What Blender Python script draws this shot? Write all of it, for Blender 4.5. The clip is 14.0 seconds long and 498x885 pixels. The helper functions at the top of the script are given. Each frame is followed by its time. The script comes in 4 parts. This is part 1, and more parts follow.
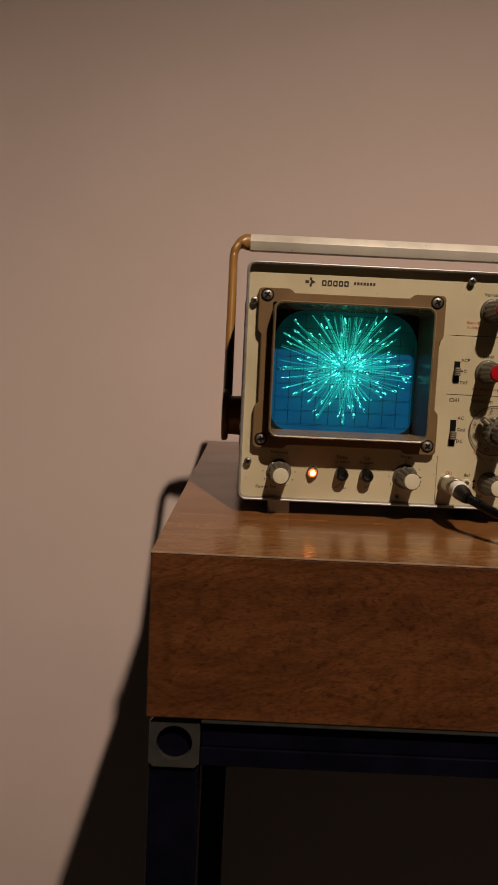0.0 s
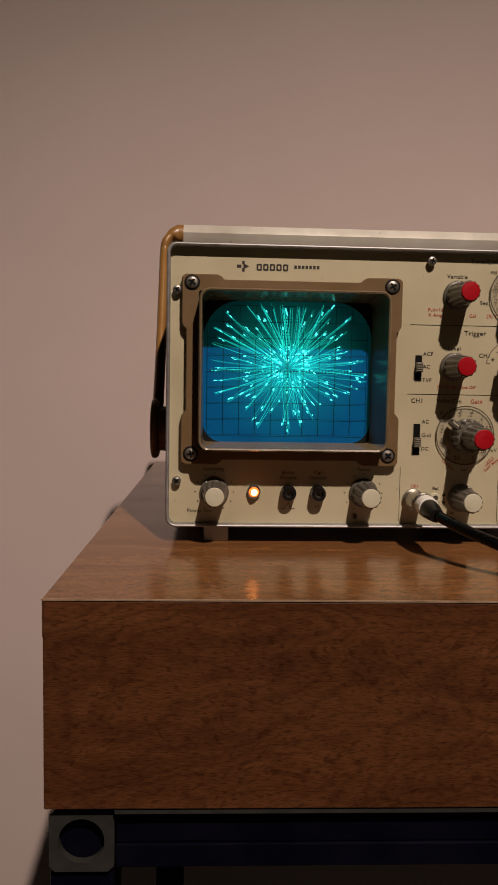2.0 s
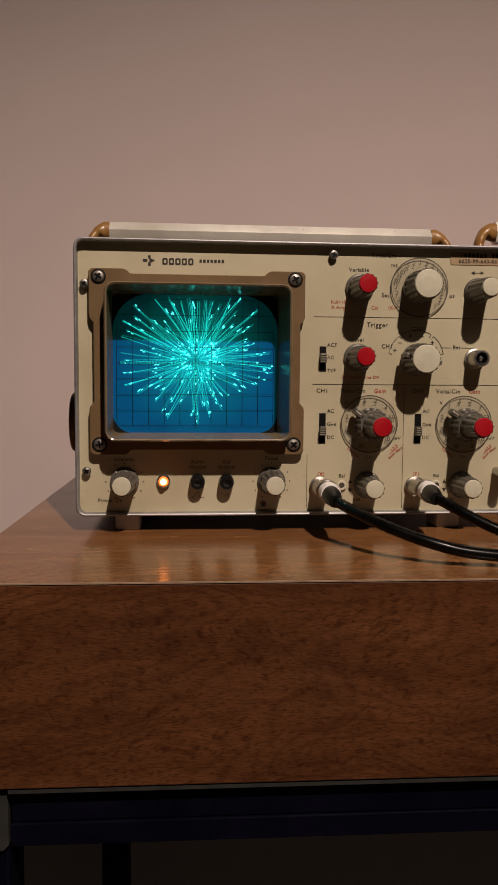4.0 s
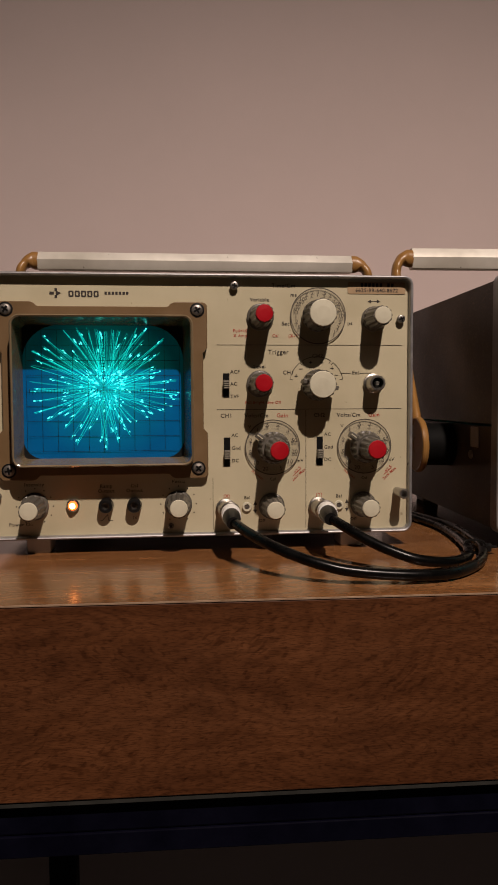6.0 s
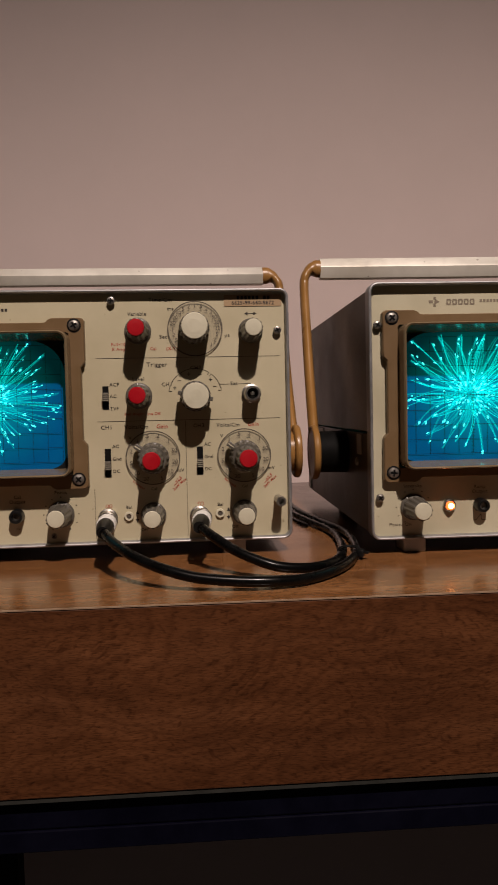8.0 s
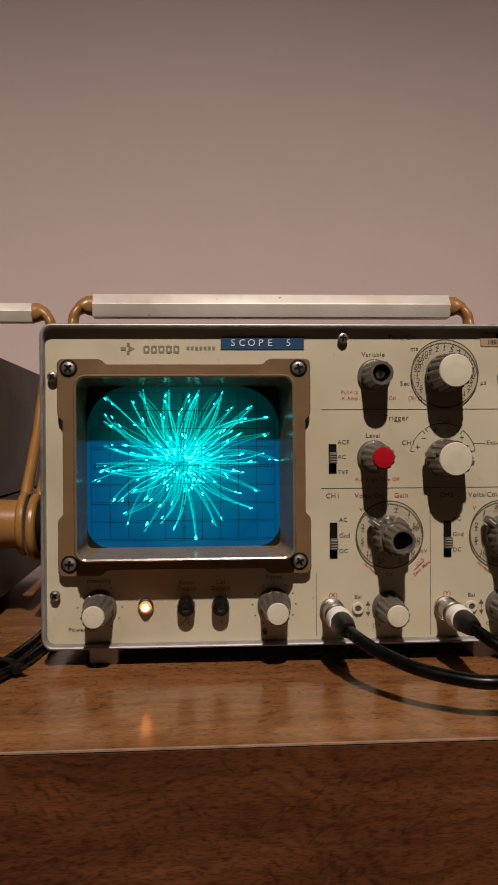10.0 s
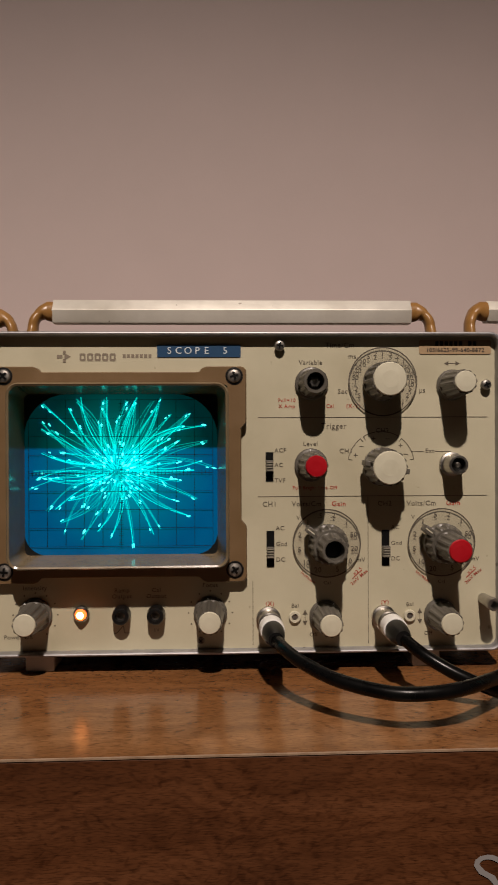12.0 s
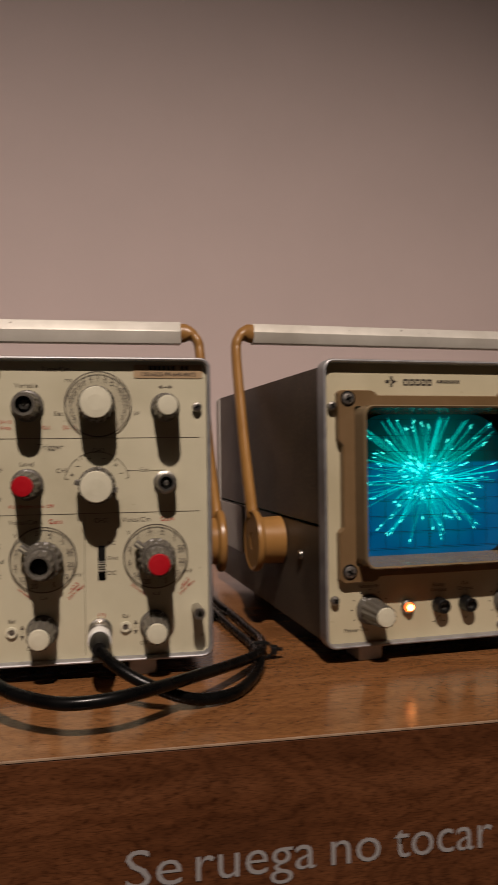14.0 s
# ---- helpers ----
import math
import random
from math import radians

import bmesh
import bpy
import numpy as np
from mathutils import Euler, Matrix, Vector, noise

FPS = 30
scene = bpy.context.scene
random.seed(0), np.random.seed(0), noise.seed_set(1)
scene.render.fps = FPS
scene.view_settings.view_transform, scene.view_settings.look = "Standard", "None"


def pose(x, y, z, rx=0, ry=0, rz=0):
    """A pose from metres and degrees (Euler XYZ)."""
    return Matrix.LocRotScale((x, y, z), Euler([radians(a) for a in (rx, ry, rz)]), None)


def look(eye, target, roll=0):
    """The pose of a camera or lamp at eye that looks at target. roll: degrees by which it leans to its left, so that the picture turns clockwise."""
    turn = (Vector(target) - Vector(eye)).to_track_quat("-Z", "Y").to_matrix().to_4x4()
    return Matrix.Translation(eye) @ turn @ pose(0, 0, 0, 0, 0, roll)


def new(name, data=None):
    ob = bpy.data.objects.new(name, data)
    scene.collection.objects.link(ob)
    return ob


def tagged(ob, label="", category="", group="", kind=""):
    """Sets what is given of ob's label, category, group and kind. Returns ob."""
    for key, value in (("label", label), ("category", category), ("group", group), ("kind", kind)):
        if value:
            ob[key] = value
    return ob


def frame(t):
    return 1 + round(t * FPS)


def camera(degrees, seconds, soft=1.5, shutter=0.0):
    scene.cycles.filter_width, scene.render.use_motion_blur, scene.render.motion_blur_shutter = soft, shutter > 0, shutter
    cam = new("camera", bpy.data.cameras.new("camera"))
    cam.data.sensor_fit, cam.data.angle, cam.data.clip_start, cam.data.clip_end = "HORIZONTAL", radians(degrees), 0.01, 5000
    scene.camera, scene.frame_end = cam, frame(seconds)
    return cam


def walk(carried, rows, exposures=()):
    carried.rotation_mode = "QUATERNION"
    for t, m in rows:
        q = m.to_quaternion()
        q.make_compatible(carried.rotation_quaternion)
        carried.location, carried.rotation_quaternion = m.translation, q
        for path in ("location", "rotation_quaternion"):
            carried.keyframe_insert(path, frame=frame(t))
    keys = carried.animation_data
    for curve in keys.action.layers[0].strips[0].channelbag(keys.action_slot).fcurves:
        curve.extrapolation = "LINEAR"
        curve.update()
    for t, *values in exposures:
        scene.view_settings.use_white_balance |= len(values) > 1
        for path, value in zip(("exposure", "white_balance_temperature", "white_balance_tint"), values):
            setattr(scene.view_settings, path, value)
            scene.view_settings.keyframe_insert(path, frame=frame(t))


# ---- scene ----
cam = camera(36.92, 14.0, soft=1.1, shutter=0.4)
walk(cam, [
    (0, pose(-0.0087, -0.5389, 1.1120, 83.683, -2.648, 0.255)),
    (0.5, pose(0.0097, -0.5016, 1.1158, 84.115, -1.849, -0.120)),
    (1, pose(0.0129, -0.4729, 1.1096, 84.697, -1.069, -0.809)),
    (1.5, pose(0.0157, -0.4591, 1.1052, 85.274, -0.780, -1.352)),
    (2, pose(0.0184, -0.4539, 1.0993, 85.413, -0.923, -2.094)),
    (2.5, pose(0.0292, -0.4570, 1.0944, 84.981, -0.851, -3.122)),
    (2.7, pose(0.0364, -0.4575, 1.0919, 84.868, -0.678, -3.338)),
    (4.8, pose(0.0794, -0.4782, 1.0984, 86.089, -0.175, -4.265)),
    (5, pose(0.0860, -0.4809, 1.1000, 86.174, -0.121, -4.625)),
    (5.5, pose(0.0999, -0.4846, 1.1010, 86.206, 0.029, -4.672)),
    (6, pose(0.1142, -0.4885, 1.1009, 86.657, 0.307, -4.763)),
    (6.5, pose(0.1327, -0.4911, 1.1035, 87.045, 0.608, -4.463)),
    (7, pose(0.1556, -0.4915, 1.1017, 87.395, 0.941, -4.162)),
    (7.5, pose(0.1762, -0.4946, 1.1021, 87.328, 1.118, -4.096)),
    (8, pose(0.2019, -0.5059, 1.1023, 87.209, 1.272, -4.008)),
    (8.5, pose(0.2352, -0.5111, 1.1023, 87.449, 0.978, -2.799)),
    (9, pose(0.3006, -0.4629, 1.0979, 87.964, 0.722, -3.456)),
    (9.2, pose(0.3341, -0.4370, 1.1075, 88.851, 0.480, -4.370)),
    (11.3, pose(0.4285, -0.4053, 1.1250, 90.134, 0.060, -1.574)),
    (11.5, pose(0.4319, -0.4085, 1.1254, 90.074, 0.022, -1.874)),
    (12, pose(0.4433, -0.4140, 1.1236, 89.946, 0.261, -2.646)),
    (12.5, pose(0.4601, -0.4138, 1.1210, 89.813, 0.507, -3.471)),
    (13, pose(0.4799, -0.4168, 1.1206, 89.887, 0.603, -4.764)),
    (13.5, pose(0.5051, -0.4265, 1.1248, 90.115, 0.583, -7.064)),
    (14, pose(0.5413, -0.4454, 1.1297, 90.463, 0.670, -10.535)),
], exposures=[
    (0.0, -0.12, 7600, 8.5), (1.5, -0.1, 7000, 9.5), (2.5, -0.08, 6850, 10), (5.0, 0.0, 6700, 10.5), (9.0, 0.0, 6450, 11),
    (11.5, 0.0, 6450, 7.5), (12.5, 0.0, 6450, 7.5), (14.0, -0.02, 6500, 8.5)])

# ---- light ----
TOP = 1.0                    # height of the plinth's top
ZB = TOP + 0.1587            # height of the upper screen screws
LAMP = Vector((0.431, -1.298, 1.5045 + ZB))

world = bpy.data.worlds.new("world")
scene.world = world
world.use_nodes = True
world.node_tree.nodes["Background"].inputs["Color"].default_value = (0.9, 0.75, 0.65, 1)
world.node_tree.nodes["Background"].inputs["Strength"].default_value = 0.0

spot_data = bpy.data.lights.new("ceiling_spot", "SPOT")
spot_data.energy = 188.0
spot_data.color = (1.0, 0.82, 0.72)
spot_data.spot_size = radians(146)
spot_data.spot_blend = 0.55
spot_data.shadow_soft_size = 0.024
spot = new("ceiling_spot", spot_data)
spot.matrix_world = look(LAMP, LAMP + Vector((0.0, -0.075, -0.997)))


# ---- materials ----
def mat(name, color, rough=0.5, metal=0.0, **more):
    m = bpy.data.materials.new(name)
    m.use_nodes = True
    b = m.node_tree.nodes["Principled BSDF"]
    b.inputs["Base Color"].default_value = (*color, 1)
    b.inputs["Roughness"].default_value = rough
    b.inputs["Metallic"].default_value = metal
    for key, value in more.items():
        b.inputs[key.replace("_", " ")].default_value = value
    return m


def node(m, kind, **values):
    n = m.node_tree.nodes.new(kind)
    for key, value in values.items():
        if key in n.inputs:
            n.inputs[key].default_value = value
    return n


def wire(m, a, out, b, into):
    m.node_tree.links.new(a.outputs[out], b.inputs[into])


def coords(m, scale=(1, 1, 1), space="Object"):
    c = node(m, "ShaderNodeTexCoord")
    p = node(m, "ShaderNodeMapping")
    p.inputs["Scale"].default_value = scale
    wire(m, c, space, p, "Vector")
    return p


def ramp(m, stops):
    r = node(m, "ShaderNodeValToRGB")
    e = r.color_ramp.elements
    while len(e) < len(stops):
        e.new(0.5)
    for s, (at, c) in zip(e, stops):
        s.position = at
        s.color = (*c, 1) if len(c) == 3 else c
    return r


def grained(m, low, high, scale=60.0, fine=900.0, bump=0.15, rough=(0.4, 0.6), dist=0.0004):
    """Colour in two scales of noise, uneven gloss and fine relief."""
    b = m.node_tree.nodes["Principled BSDF"]
    p = coords(m)
    big = node(m, "ShaderNodeTexNoise", Scale=scale, Detail=6.0, Roughness=0.6)
    small = node(m, "ShaderNodeTexNoise", Scale=fine, Detail=3.0)
    wire(m, p, "Vector", big, "Vector")
    wire(m, p, "Vector", small, "Vector")
    r = ramp(m, [(0.3, low), (0.72, high)])
    wire(m, big, "Fac", r, "Fac")
    wire(m, r, "Color", b, "Base Color")
    rr = ramp(m, [(0.3, (rough[0],) * 3), (0.7, (rough[1],) * 3)])
    wire(m, big, "Fac", rr, "Fac")
    wire(m, rr, "Color", b, "Roughness")
    bp = node(m, "ShaderNodeBump", Strength=bump, Distance=dist)
    wire(m, small, "Fac", bp, "Height")
    wire(m, bp, "Normal", b, "Normal")
    return m


def wood(name, tone=1.0, hue=(1.0, 1.0, 1.0), gloss=(0.24, 0.15), contrast=1.0, figure=1.0):
    """Oak laminate, grain along x: wavy contour figure, patches of short slanted ray flecks, streaks and dark pores."""
    m = mat(name, (0.16, 0.065, 0.03), 0.3)
    b = m.node_tree.nodes["Principled BSDF"]
    b.inputs["Specular IOR Level"].default_value = 0.42
    c = node(m, "ShaderNodeTexCoord")

    def noise_at(scale, s, detail, rough, source=None, turn=(0, 0, 0)):
        p = node(m, "ShaderNodeMapping")
        p.vector_type = "TEXTURE" if any(turn) else "POINT"
        p.inputs["Scale"].default_value = tuple(1 / k for k in scale) if any(turn) else scale
        p.inputs["Rotation"].default_value = tuple(radians(k) for k in turn)
        m.node_tree.links.new((source or c).outputs["Object" if source is None else 0], p.inputs["Vector"])
        n = node(m, "ShaderNodeTexNoise", Scale=s, Detail=detail, Roughness=rough)
        wire(m, p, "Vector", n, "Vector")
        return n

    def sums(op, x, y, z=None):
        k = node(m, "ShaderNodeMath")
        k.operation = op
        for i, v in enumerate((x, y, z)):
            if isinstance(v, (int, float)):
                k.inputs[i].default_value = v
            elif v is not None:
                m.node_tree.links.new(v.outputs[0], k.inputs[i])
        return k
    warp = noise_at((1.0, 1.6, 1.6), 16.0, 4.0, 0.55)
    add = node(m, "ShaderNodeVectorMath")
    add.operation = "MULTIPLY_ADD"
    add.inputs[1].default_value = (0.024, 0.024, 0.024)
    wire(m, warp, "Color", add, 0)
    m.node_tree.links.new(c.outputs["Object"], add.inputs[2])
    field = noise_at((4.2, 11.0, 11.0), 1.15, 2.0, 0.45, add)
    ripple = noise_at((60.0, 110.0, 110.0), 1.0, 2.0, 0.5)
    rings = sums("SINE", sums("MULTIPLY_ADD", field, 165.0, sums("MULTIPLY", ripple, 5.0)), None)
    band = noise_at((1.6, 22.0, 22.0), 2.6, 7.0, 0.62, add)
    pore = noise_at((130.0, 900.0, 900.0), 1.8, 2.0, 0.5)
    streak = noise_at((26.0, 330.0, 330.0), 1.6, 4.0, 0.6, add)
    cloud = noise_at((9.0, 14.0, 14.0), 1.6, 5.0, 0.6)
    fleck = noise_at((120.0, 460.0, 460.0), 1.0, 1.0, 0.4, add, (0, -24, 24))
    tick = noise_at((150.0, 420.0, 420.0), 1.0, 1.0, 0.4, add, (0, 31, -31))
    patch = noise_at((16.0, 22.0, 22.0), 1.0, 2.0, 0.5)
    shades = ((0.104, 0.036, 0.0135), (0.150, 0.055, 0.0215), (0.205, 0.081, 0.0345))
    base = ramp(m, [(at_, tuple(v * tone * h for v, h in zip(c_, hue))) for at_, c_ in zip((0.25, 0.5, 0.78), shades)])
    wire(m, band, "Fac", base, "Fac")
    ring01 = sums("MULTIPLY_ADD", rings, 0.5, 0.5)
    shown = ramp(m, [(0.44, (0.16,) * 3), (0.60, (0.0,) * 3)])
    wire(m, patch, "Fac", shown, "Fac")
    hidden = ramp(m, [(0.40, (0.0,) * 3), (0.56, (0.16,) * 3)])
    wire(m, patch, "Fac", hidden, "Fac")
    flecks, ticks = sums("ADD", fleck, shown), sums("ADD", tick, hidden)
    dark = 0.42 + 0.30 * (1 - figure)
    tints = [(pore, [(0.33, (0.48, 0.45, 0.42)), (0.52, (1.05, 1.05, 1.05))]), (streak, [(0.3, (0.78, 0.76, 0.74)), (0.7, (1.18, 1.17, 1.16))]),
             (cloud, [(0.3, (0.76, 0.73, 0.71)), (0.7, (1.20, 1.19, 1.18))]),
             (flecks, [(0.33, (dark, dark * 0.93, dark * 0.88)), (0.44, (1, 1, 1))]), (ticks, [(0.31, (dark, dark * 0.93, dark * 0.88)), (0.42, (1, 1, 1))]),
             (ring01, [(0.0, (0.82, 0.79, 0.77)), (0.40, (1.04, 1.04, 1.04)), (1.0, (1.08, 1.08, 1.08))])]
    last = base
    for source, stops in tints:
        r = ramp(m, [(at_, tuple(1 + (v - 1) * contrast for v in c_)) for at_, c_ in stops])
        m.node_tree.links.new(source.outputs[0], r.inputs["Fac"])
        x = node(m, "ShaderNodeMix")
        x.data_type, x.blend_type = "RGBA", "MULTIPLY"
        x.inputs[0].default_value = 1.0
        m.node_tree.links.new(last.outputs[2 if last.bl_idname == "ShaderNodeMix" else 0], x.inputs[6])
        m.node_tree.links.new(r.outputs[0], x.inputs[7])
        last = x
    m.node_tree.links.new(last.outputs[2], b.inputs["Base Color"])
    rr = ramp(m, [(0.3, (gloss[0],) * 3), (0.7, (gloss[1],) * 3)])
    wire(m, cloud, "Fac", rr, "Fac")
    wire(m, rr, "Color", b, "Roughness")
    return m


def glow(name, color, strength):
    m = mat(name, (0, 0.02, 0.02), 0.5)
    b = m.node_tree.nodes["Principled BSDF"]
    b.inputs["Emission Color"].default_value = (*color, 1)
    b.inputs["Emission Strength"].default_value = strength
    return m


M_WALL = grained(mat("wall_paint", (0.6, 0.52, 0.48), 0.8), (0.650, 0.538, 0.510), (0.700, 0.580, 0.552), 5.0, 420.0, 0.12, (0.75, 0.9), 0.0006)
# Near-black albedo that holds down bounced light, for surfaces out of view.
M_LOWBOUNCE = grained(mat("low_bounce_paint", (0.2, 0.17, 0.16), 0.9), (0.012, 0.011, 0.0105), (0.019, 0.017, 0.016), 3.0, 200.0, 0.2, (0.8, 0.95))
M_FLOOR = grained(mat("low_bounce_floor", (0.08, 0.07, 0.065), 0.6), (0.010, 0.0085, 0.008), (0.017, 0.015, 0.0138), 4.0, 300.0, 0.2, (0.5, 0.7))
# One laminate in two tones: front's shade and top's light are in the colour.
M_WOODSHADED = wood("oak_laminate_shaded", 0.66, (1.0, 1.0, 0.98), (0.38, 0.28), 0.8, 0.35)
M_WOODLIT = wood("oak_laminate_lit", 1.42, (1.0, 1.23, 1.15), (0.24, 0.15), 0.62, 0.75)
M_EDGE = grained(mat("laminate_edge", (0.55, 0.42, 0.32), 0.5), (0.20, 0.12, 0.07), (0.40, 0.28, 0.19), 90.0, 600.0)
M_FRAME = grained(mat("blue_black_steel", (0.010, 0.010, 0.022), 0.5), (0.0010, 0.0010, 0.0045), (0.002, 0.002, 0.008), 40.0, 700.0, 0.15, (0.4, 0.6))
M_FRAME.node_tree.nodes["Principled BSDF"].inputs["Specular IOR Level"].default_value = 0.15
M_PLATE = grained(mat("grey_corner_plate", (0.1, 0.1, 0.09), 0.5), (0.022, 0.022, 0.019), (0.036, 0.036, 0.032), 60.0, 900.0, 0.2, (0.4, 0.6))
M_VINYL = mat("vinyl_letter", (0.27, 0.255, 0.25), 0.55)
M_PANEL = grained(mat("cream_panel", (0.6, 0.53, 0.38), 0.45), (0.463, 0.418, 0.282), (0.518, 0.468, 0.322), 25.0, 1400.0, 0.12, (0.4, 0.55), 0.0002)


def grimed(m, stain=0.86, speck=0.6):
    """Adds soft handling stains and a few small dark specks to a grained colour."""
    b = m.node_tree.nodes["Principled BSDF"]
    last = b.inputs["Base Color"].links[0].from_socket
    p = coords(m)
    for scale, detail, stops in ((14.0, 5.0, [(0.30, (stain, stain * 0.98, stain * 0.94)), (0.52, (1, 1, 1))]), (160.0, 2.0, [(0.225, (speck, speck * 0.95, speck * 0.9)), (0.27, (1, 1, 1))])):
        n = node(m, "ShaderNodeTexNoise", Scale=scale, Detail=detail)
        wire(m, p, "Vector", n, "Vector")
        r = ramp(m, stops)
        wire(m, n, "Fac", r, "Fac")
        x = node(m, "ShaderNodeMix")
        x.data_type, x.blend_type = "RGBA", "MULTIPLY"
        x.inputs[0].default_value = 1.0
        m.node_tree.links.new(last, x.inputs[6])
        m.node_tree.links.new(r.outputs[0], x.inputs[7])
        last = x.outputs[2]
    m.node_tree.links.new(last, b.inputs["Base Color"])
    return m


grimed(M_PANEL)
M_PALEPANEL = grimed(grained(mat("aged_cream_panel", (0.6, 0.55, 0.42), 0.45), (0.470, 0.438, 0.312), (0.528, 0.492, 0.356), 25.0, 1400.0, 0.12, (0.4, 0.55), 0.0002), 0.82)
M_RIM = grained(mat("cast_aluminium", (0.4, 0.4, 0.4), 0.45, 0.55), (0.27, 0.27, 0.28), (0.42, 0.42, 0.42), 120.0, 900.0, 0.25, (0.38, 0.58), 0.0002)
M_COVER = grained(mat("brown_cover", (0.14, 0.105, 0.08), 0.4), (0.042, 0.032, 0.023), (0.066, 0.052, 0.038), 30.0, 1500.0, 0.35, (0.40, 0.52), 0.0003)
M_COVER.node_tree.nodes["Principled BSDF"].inputs["Specular IOR Level"].default_value = 0.3


def speckled(m, scale, tint):
    """Raised pale points of a coarse textured finish, and rubbed patches."""
    b = m.node_tree.nodes["Principled BSDF"]
    last = b.inputs["Base Color"].links[0].from_socket
    p = coords(m)
    for s_, detail, stops in ((scale, 2.0, [(0.56, (1, 1, 1)), (0.70, tint)]), (22.0, 5.0, [(0.35, (0.72, 0.70, 0.68)), (0.66, (1.22, 1.18, 1.12))])):
        n = node(m, "ShaderNodeTexNoise", Scale=s_, Detail=detail)
        wire(m, p, "Vector", n, "Vector")
        r = ramp(m, stops)
        wire(m, n, "Fac", r, "Fac")
        x = node(m, "ShaderNodeMix")
        x.data_type, x.blend_type = "RGBA", "MULTIPLY"
        x.clamp_result = False
        x.inputs[0].default_value = 1.0
        m.node_tree.links.new(last, x.inputs[6])
        m.node_tree.links.new(r.outputs[0], x.inputs[7])
        last = x.outputs[2]
    m.node_tree.links.new(last, b.inputs["Base Color"])
    return m


speckled(M_COVER, 620.0, (2.1, 2.0, 1.85))
M_REAR = grained(mat("pale_rear_frame", (0.45, 0.42, 0.38), 0.5), (0.38, 0.35, 0.31), (0.5, 0.46, 0.42), 60.0, 900.0)
grimed(M_RIM, 0.72, 0.4)
M_BEZEL = grained(mat("brown_bezel", (0.2, 0.125, 0.06), 0.42), (0.135, 0.083, 0.037), (0.175, 0.110, 0.052), 40.0, 1600.0, 0.3, (0.35, 0.5), 0.0002)
M_HOOD = grained(mat("hood_bezel", (0.2, 0.16, 0.1), 0.35), (0.15, 0.11, 0.062), (0.20, 0.15, 0.088), 40.0, 1600.0, 0.15, (0.15, 0.26), 0.0002)
M_TAN = grained(mat("tan_plastic", (0.36, 0.19, 0.06), 0.32), (0.25, 0.125, 0.034), (0.33, 0.172, 0.052), 35.0, 1200.0, 0.1, (0.26, 0.4), 0.0002)
M_GRIP = grained(mat("grip_aluminium", (0.7, 0.67, 0.6), 0.4, 0.25), (0.66, 0.63, 0.56), (0.78, 0.75, 0.67), 45.0, 900.0, 0.15, (0.3, 0.5), 0.0002)
grimed(M_GRIP, 0.84, 0.5)
M_KNOB = grained(mat("grey_knob", (0.16, 0.15, 0.13), 0.28), (0.075, 0.068, 0.055), (0.125, 0.115, 0.095), 90.0, 900.0, 0.05, (0.34, 0.46), 0.0001)
M_IVORY = grained(mat("ivory_cap", (0.66, 0.61, 0.49), 0.4), (0.52, 0.495, 0.375), (0.60, 0.575, 0.445), 90.0, 900.0, 0.05, (0.35, 0.5), 0.0001)
M_RED = grained(mat("red_cap", (0.48, 0.012, 0.02), 0.4), (0.33, 0.004, 0.010), (0.40, 0.009, 0.016), 90.0, 900.0, 0.05, (0.26, 0.38), 0.0001)
M_BLACK = mat("black_plastic", (0.006, 0.006, 0.006), 0.38, 0.0, Specular_IOR_Level=0.3)
# Shade on the second oscilloscope's left boss, put in as matt black.
M_SHADEDBOSS = grained(mat("shaded_boss", (0.005, 0.005, 0.005), 0.7, 0.0, Specular_IOR_Level=0.08), (0.003, 0.003, 0.003), (0.006, 0.006, 0.0055), 60.0, 900.0, 0.1, (0.6, 0.75), 0.0002)
M_CABLE = grained(mat("cable_sheath", (0.012, 0.012, 0.012), 0.35), (0.0015, 0.0015, 0.0015), (0.004, 0.004, 0.004), 80.0, 900.0, 0.1, (0.22, 0.32), 0.0002)
M_CABLE.node_tree.nodes["Principled BSDF"].inputs["Specular IOR Level"].default_value = 0.2
M_WHITE = mat("white_plastic", (0.80, 0.80, 0.76), 0.4)
M_STEEL = grained(mat("nickel", (0.6, 0.57, 0.52), 0.3, 1.0), (0.36, 0.34, 0.31), (0.5, 0.48, 0.44), 200.0, 900.0, 0.1, (0.28, 0.45), 0.0001)
M_SCREW = grained(mat("dull_screw", (0.25, 0.23, 0.21), 0.4, 0.8), (0.2, 0.185, 0.17), (0.34, 0.32, 0.29), 300.0, 900.0, 0.1, (0.3, 0.5), 0.0001)
M_INK = mat("black_ink", (0.026, 0.019, 0.015), 0.6)
M_REDINK = mat("red_ink", (0.36, 0.045, 0.025), 0.6)
M_WORNINK = mat("worn_ink", (0.10, 0.082, 0.06), 0.6)
M_RIB = mat("grey_rib", (0.26, 0.24, 0.19), 0.5)
M_GREYINK = mat("grey_ink", (0.2, 0.165, 0.12), 0.6)
M_FIGURE = mat("dial_figure", (0.09, 0.075, 0.055), 0.6)
M_STICKER = mat("buff_sticker", (0.36, 0.25, 0.14), 0.5)
M_TAPE = mat("blue_tape", (0.02, 0.06, 0.13), 0.35)
M_TAPEWORD = mat("embossed_white", (0.65, 0.68, 0.7), 0.5)
M_LINE = mat("graticule_ink", (0.0, 0.006, 0.02), 0.4)
M_MASK = mat("tube_mask", (0.006, 0.008, 0.009), 0.35)


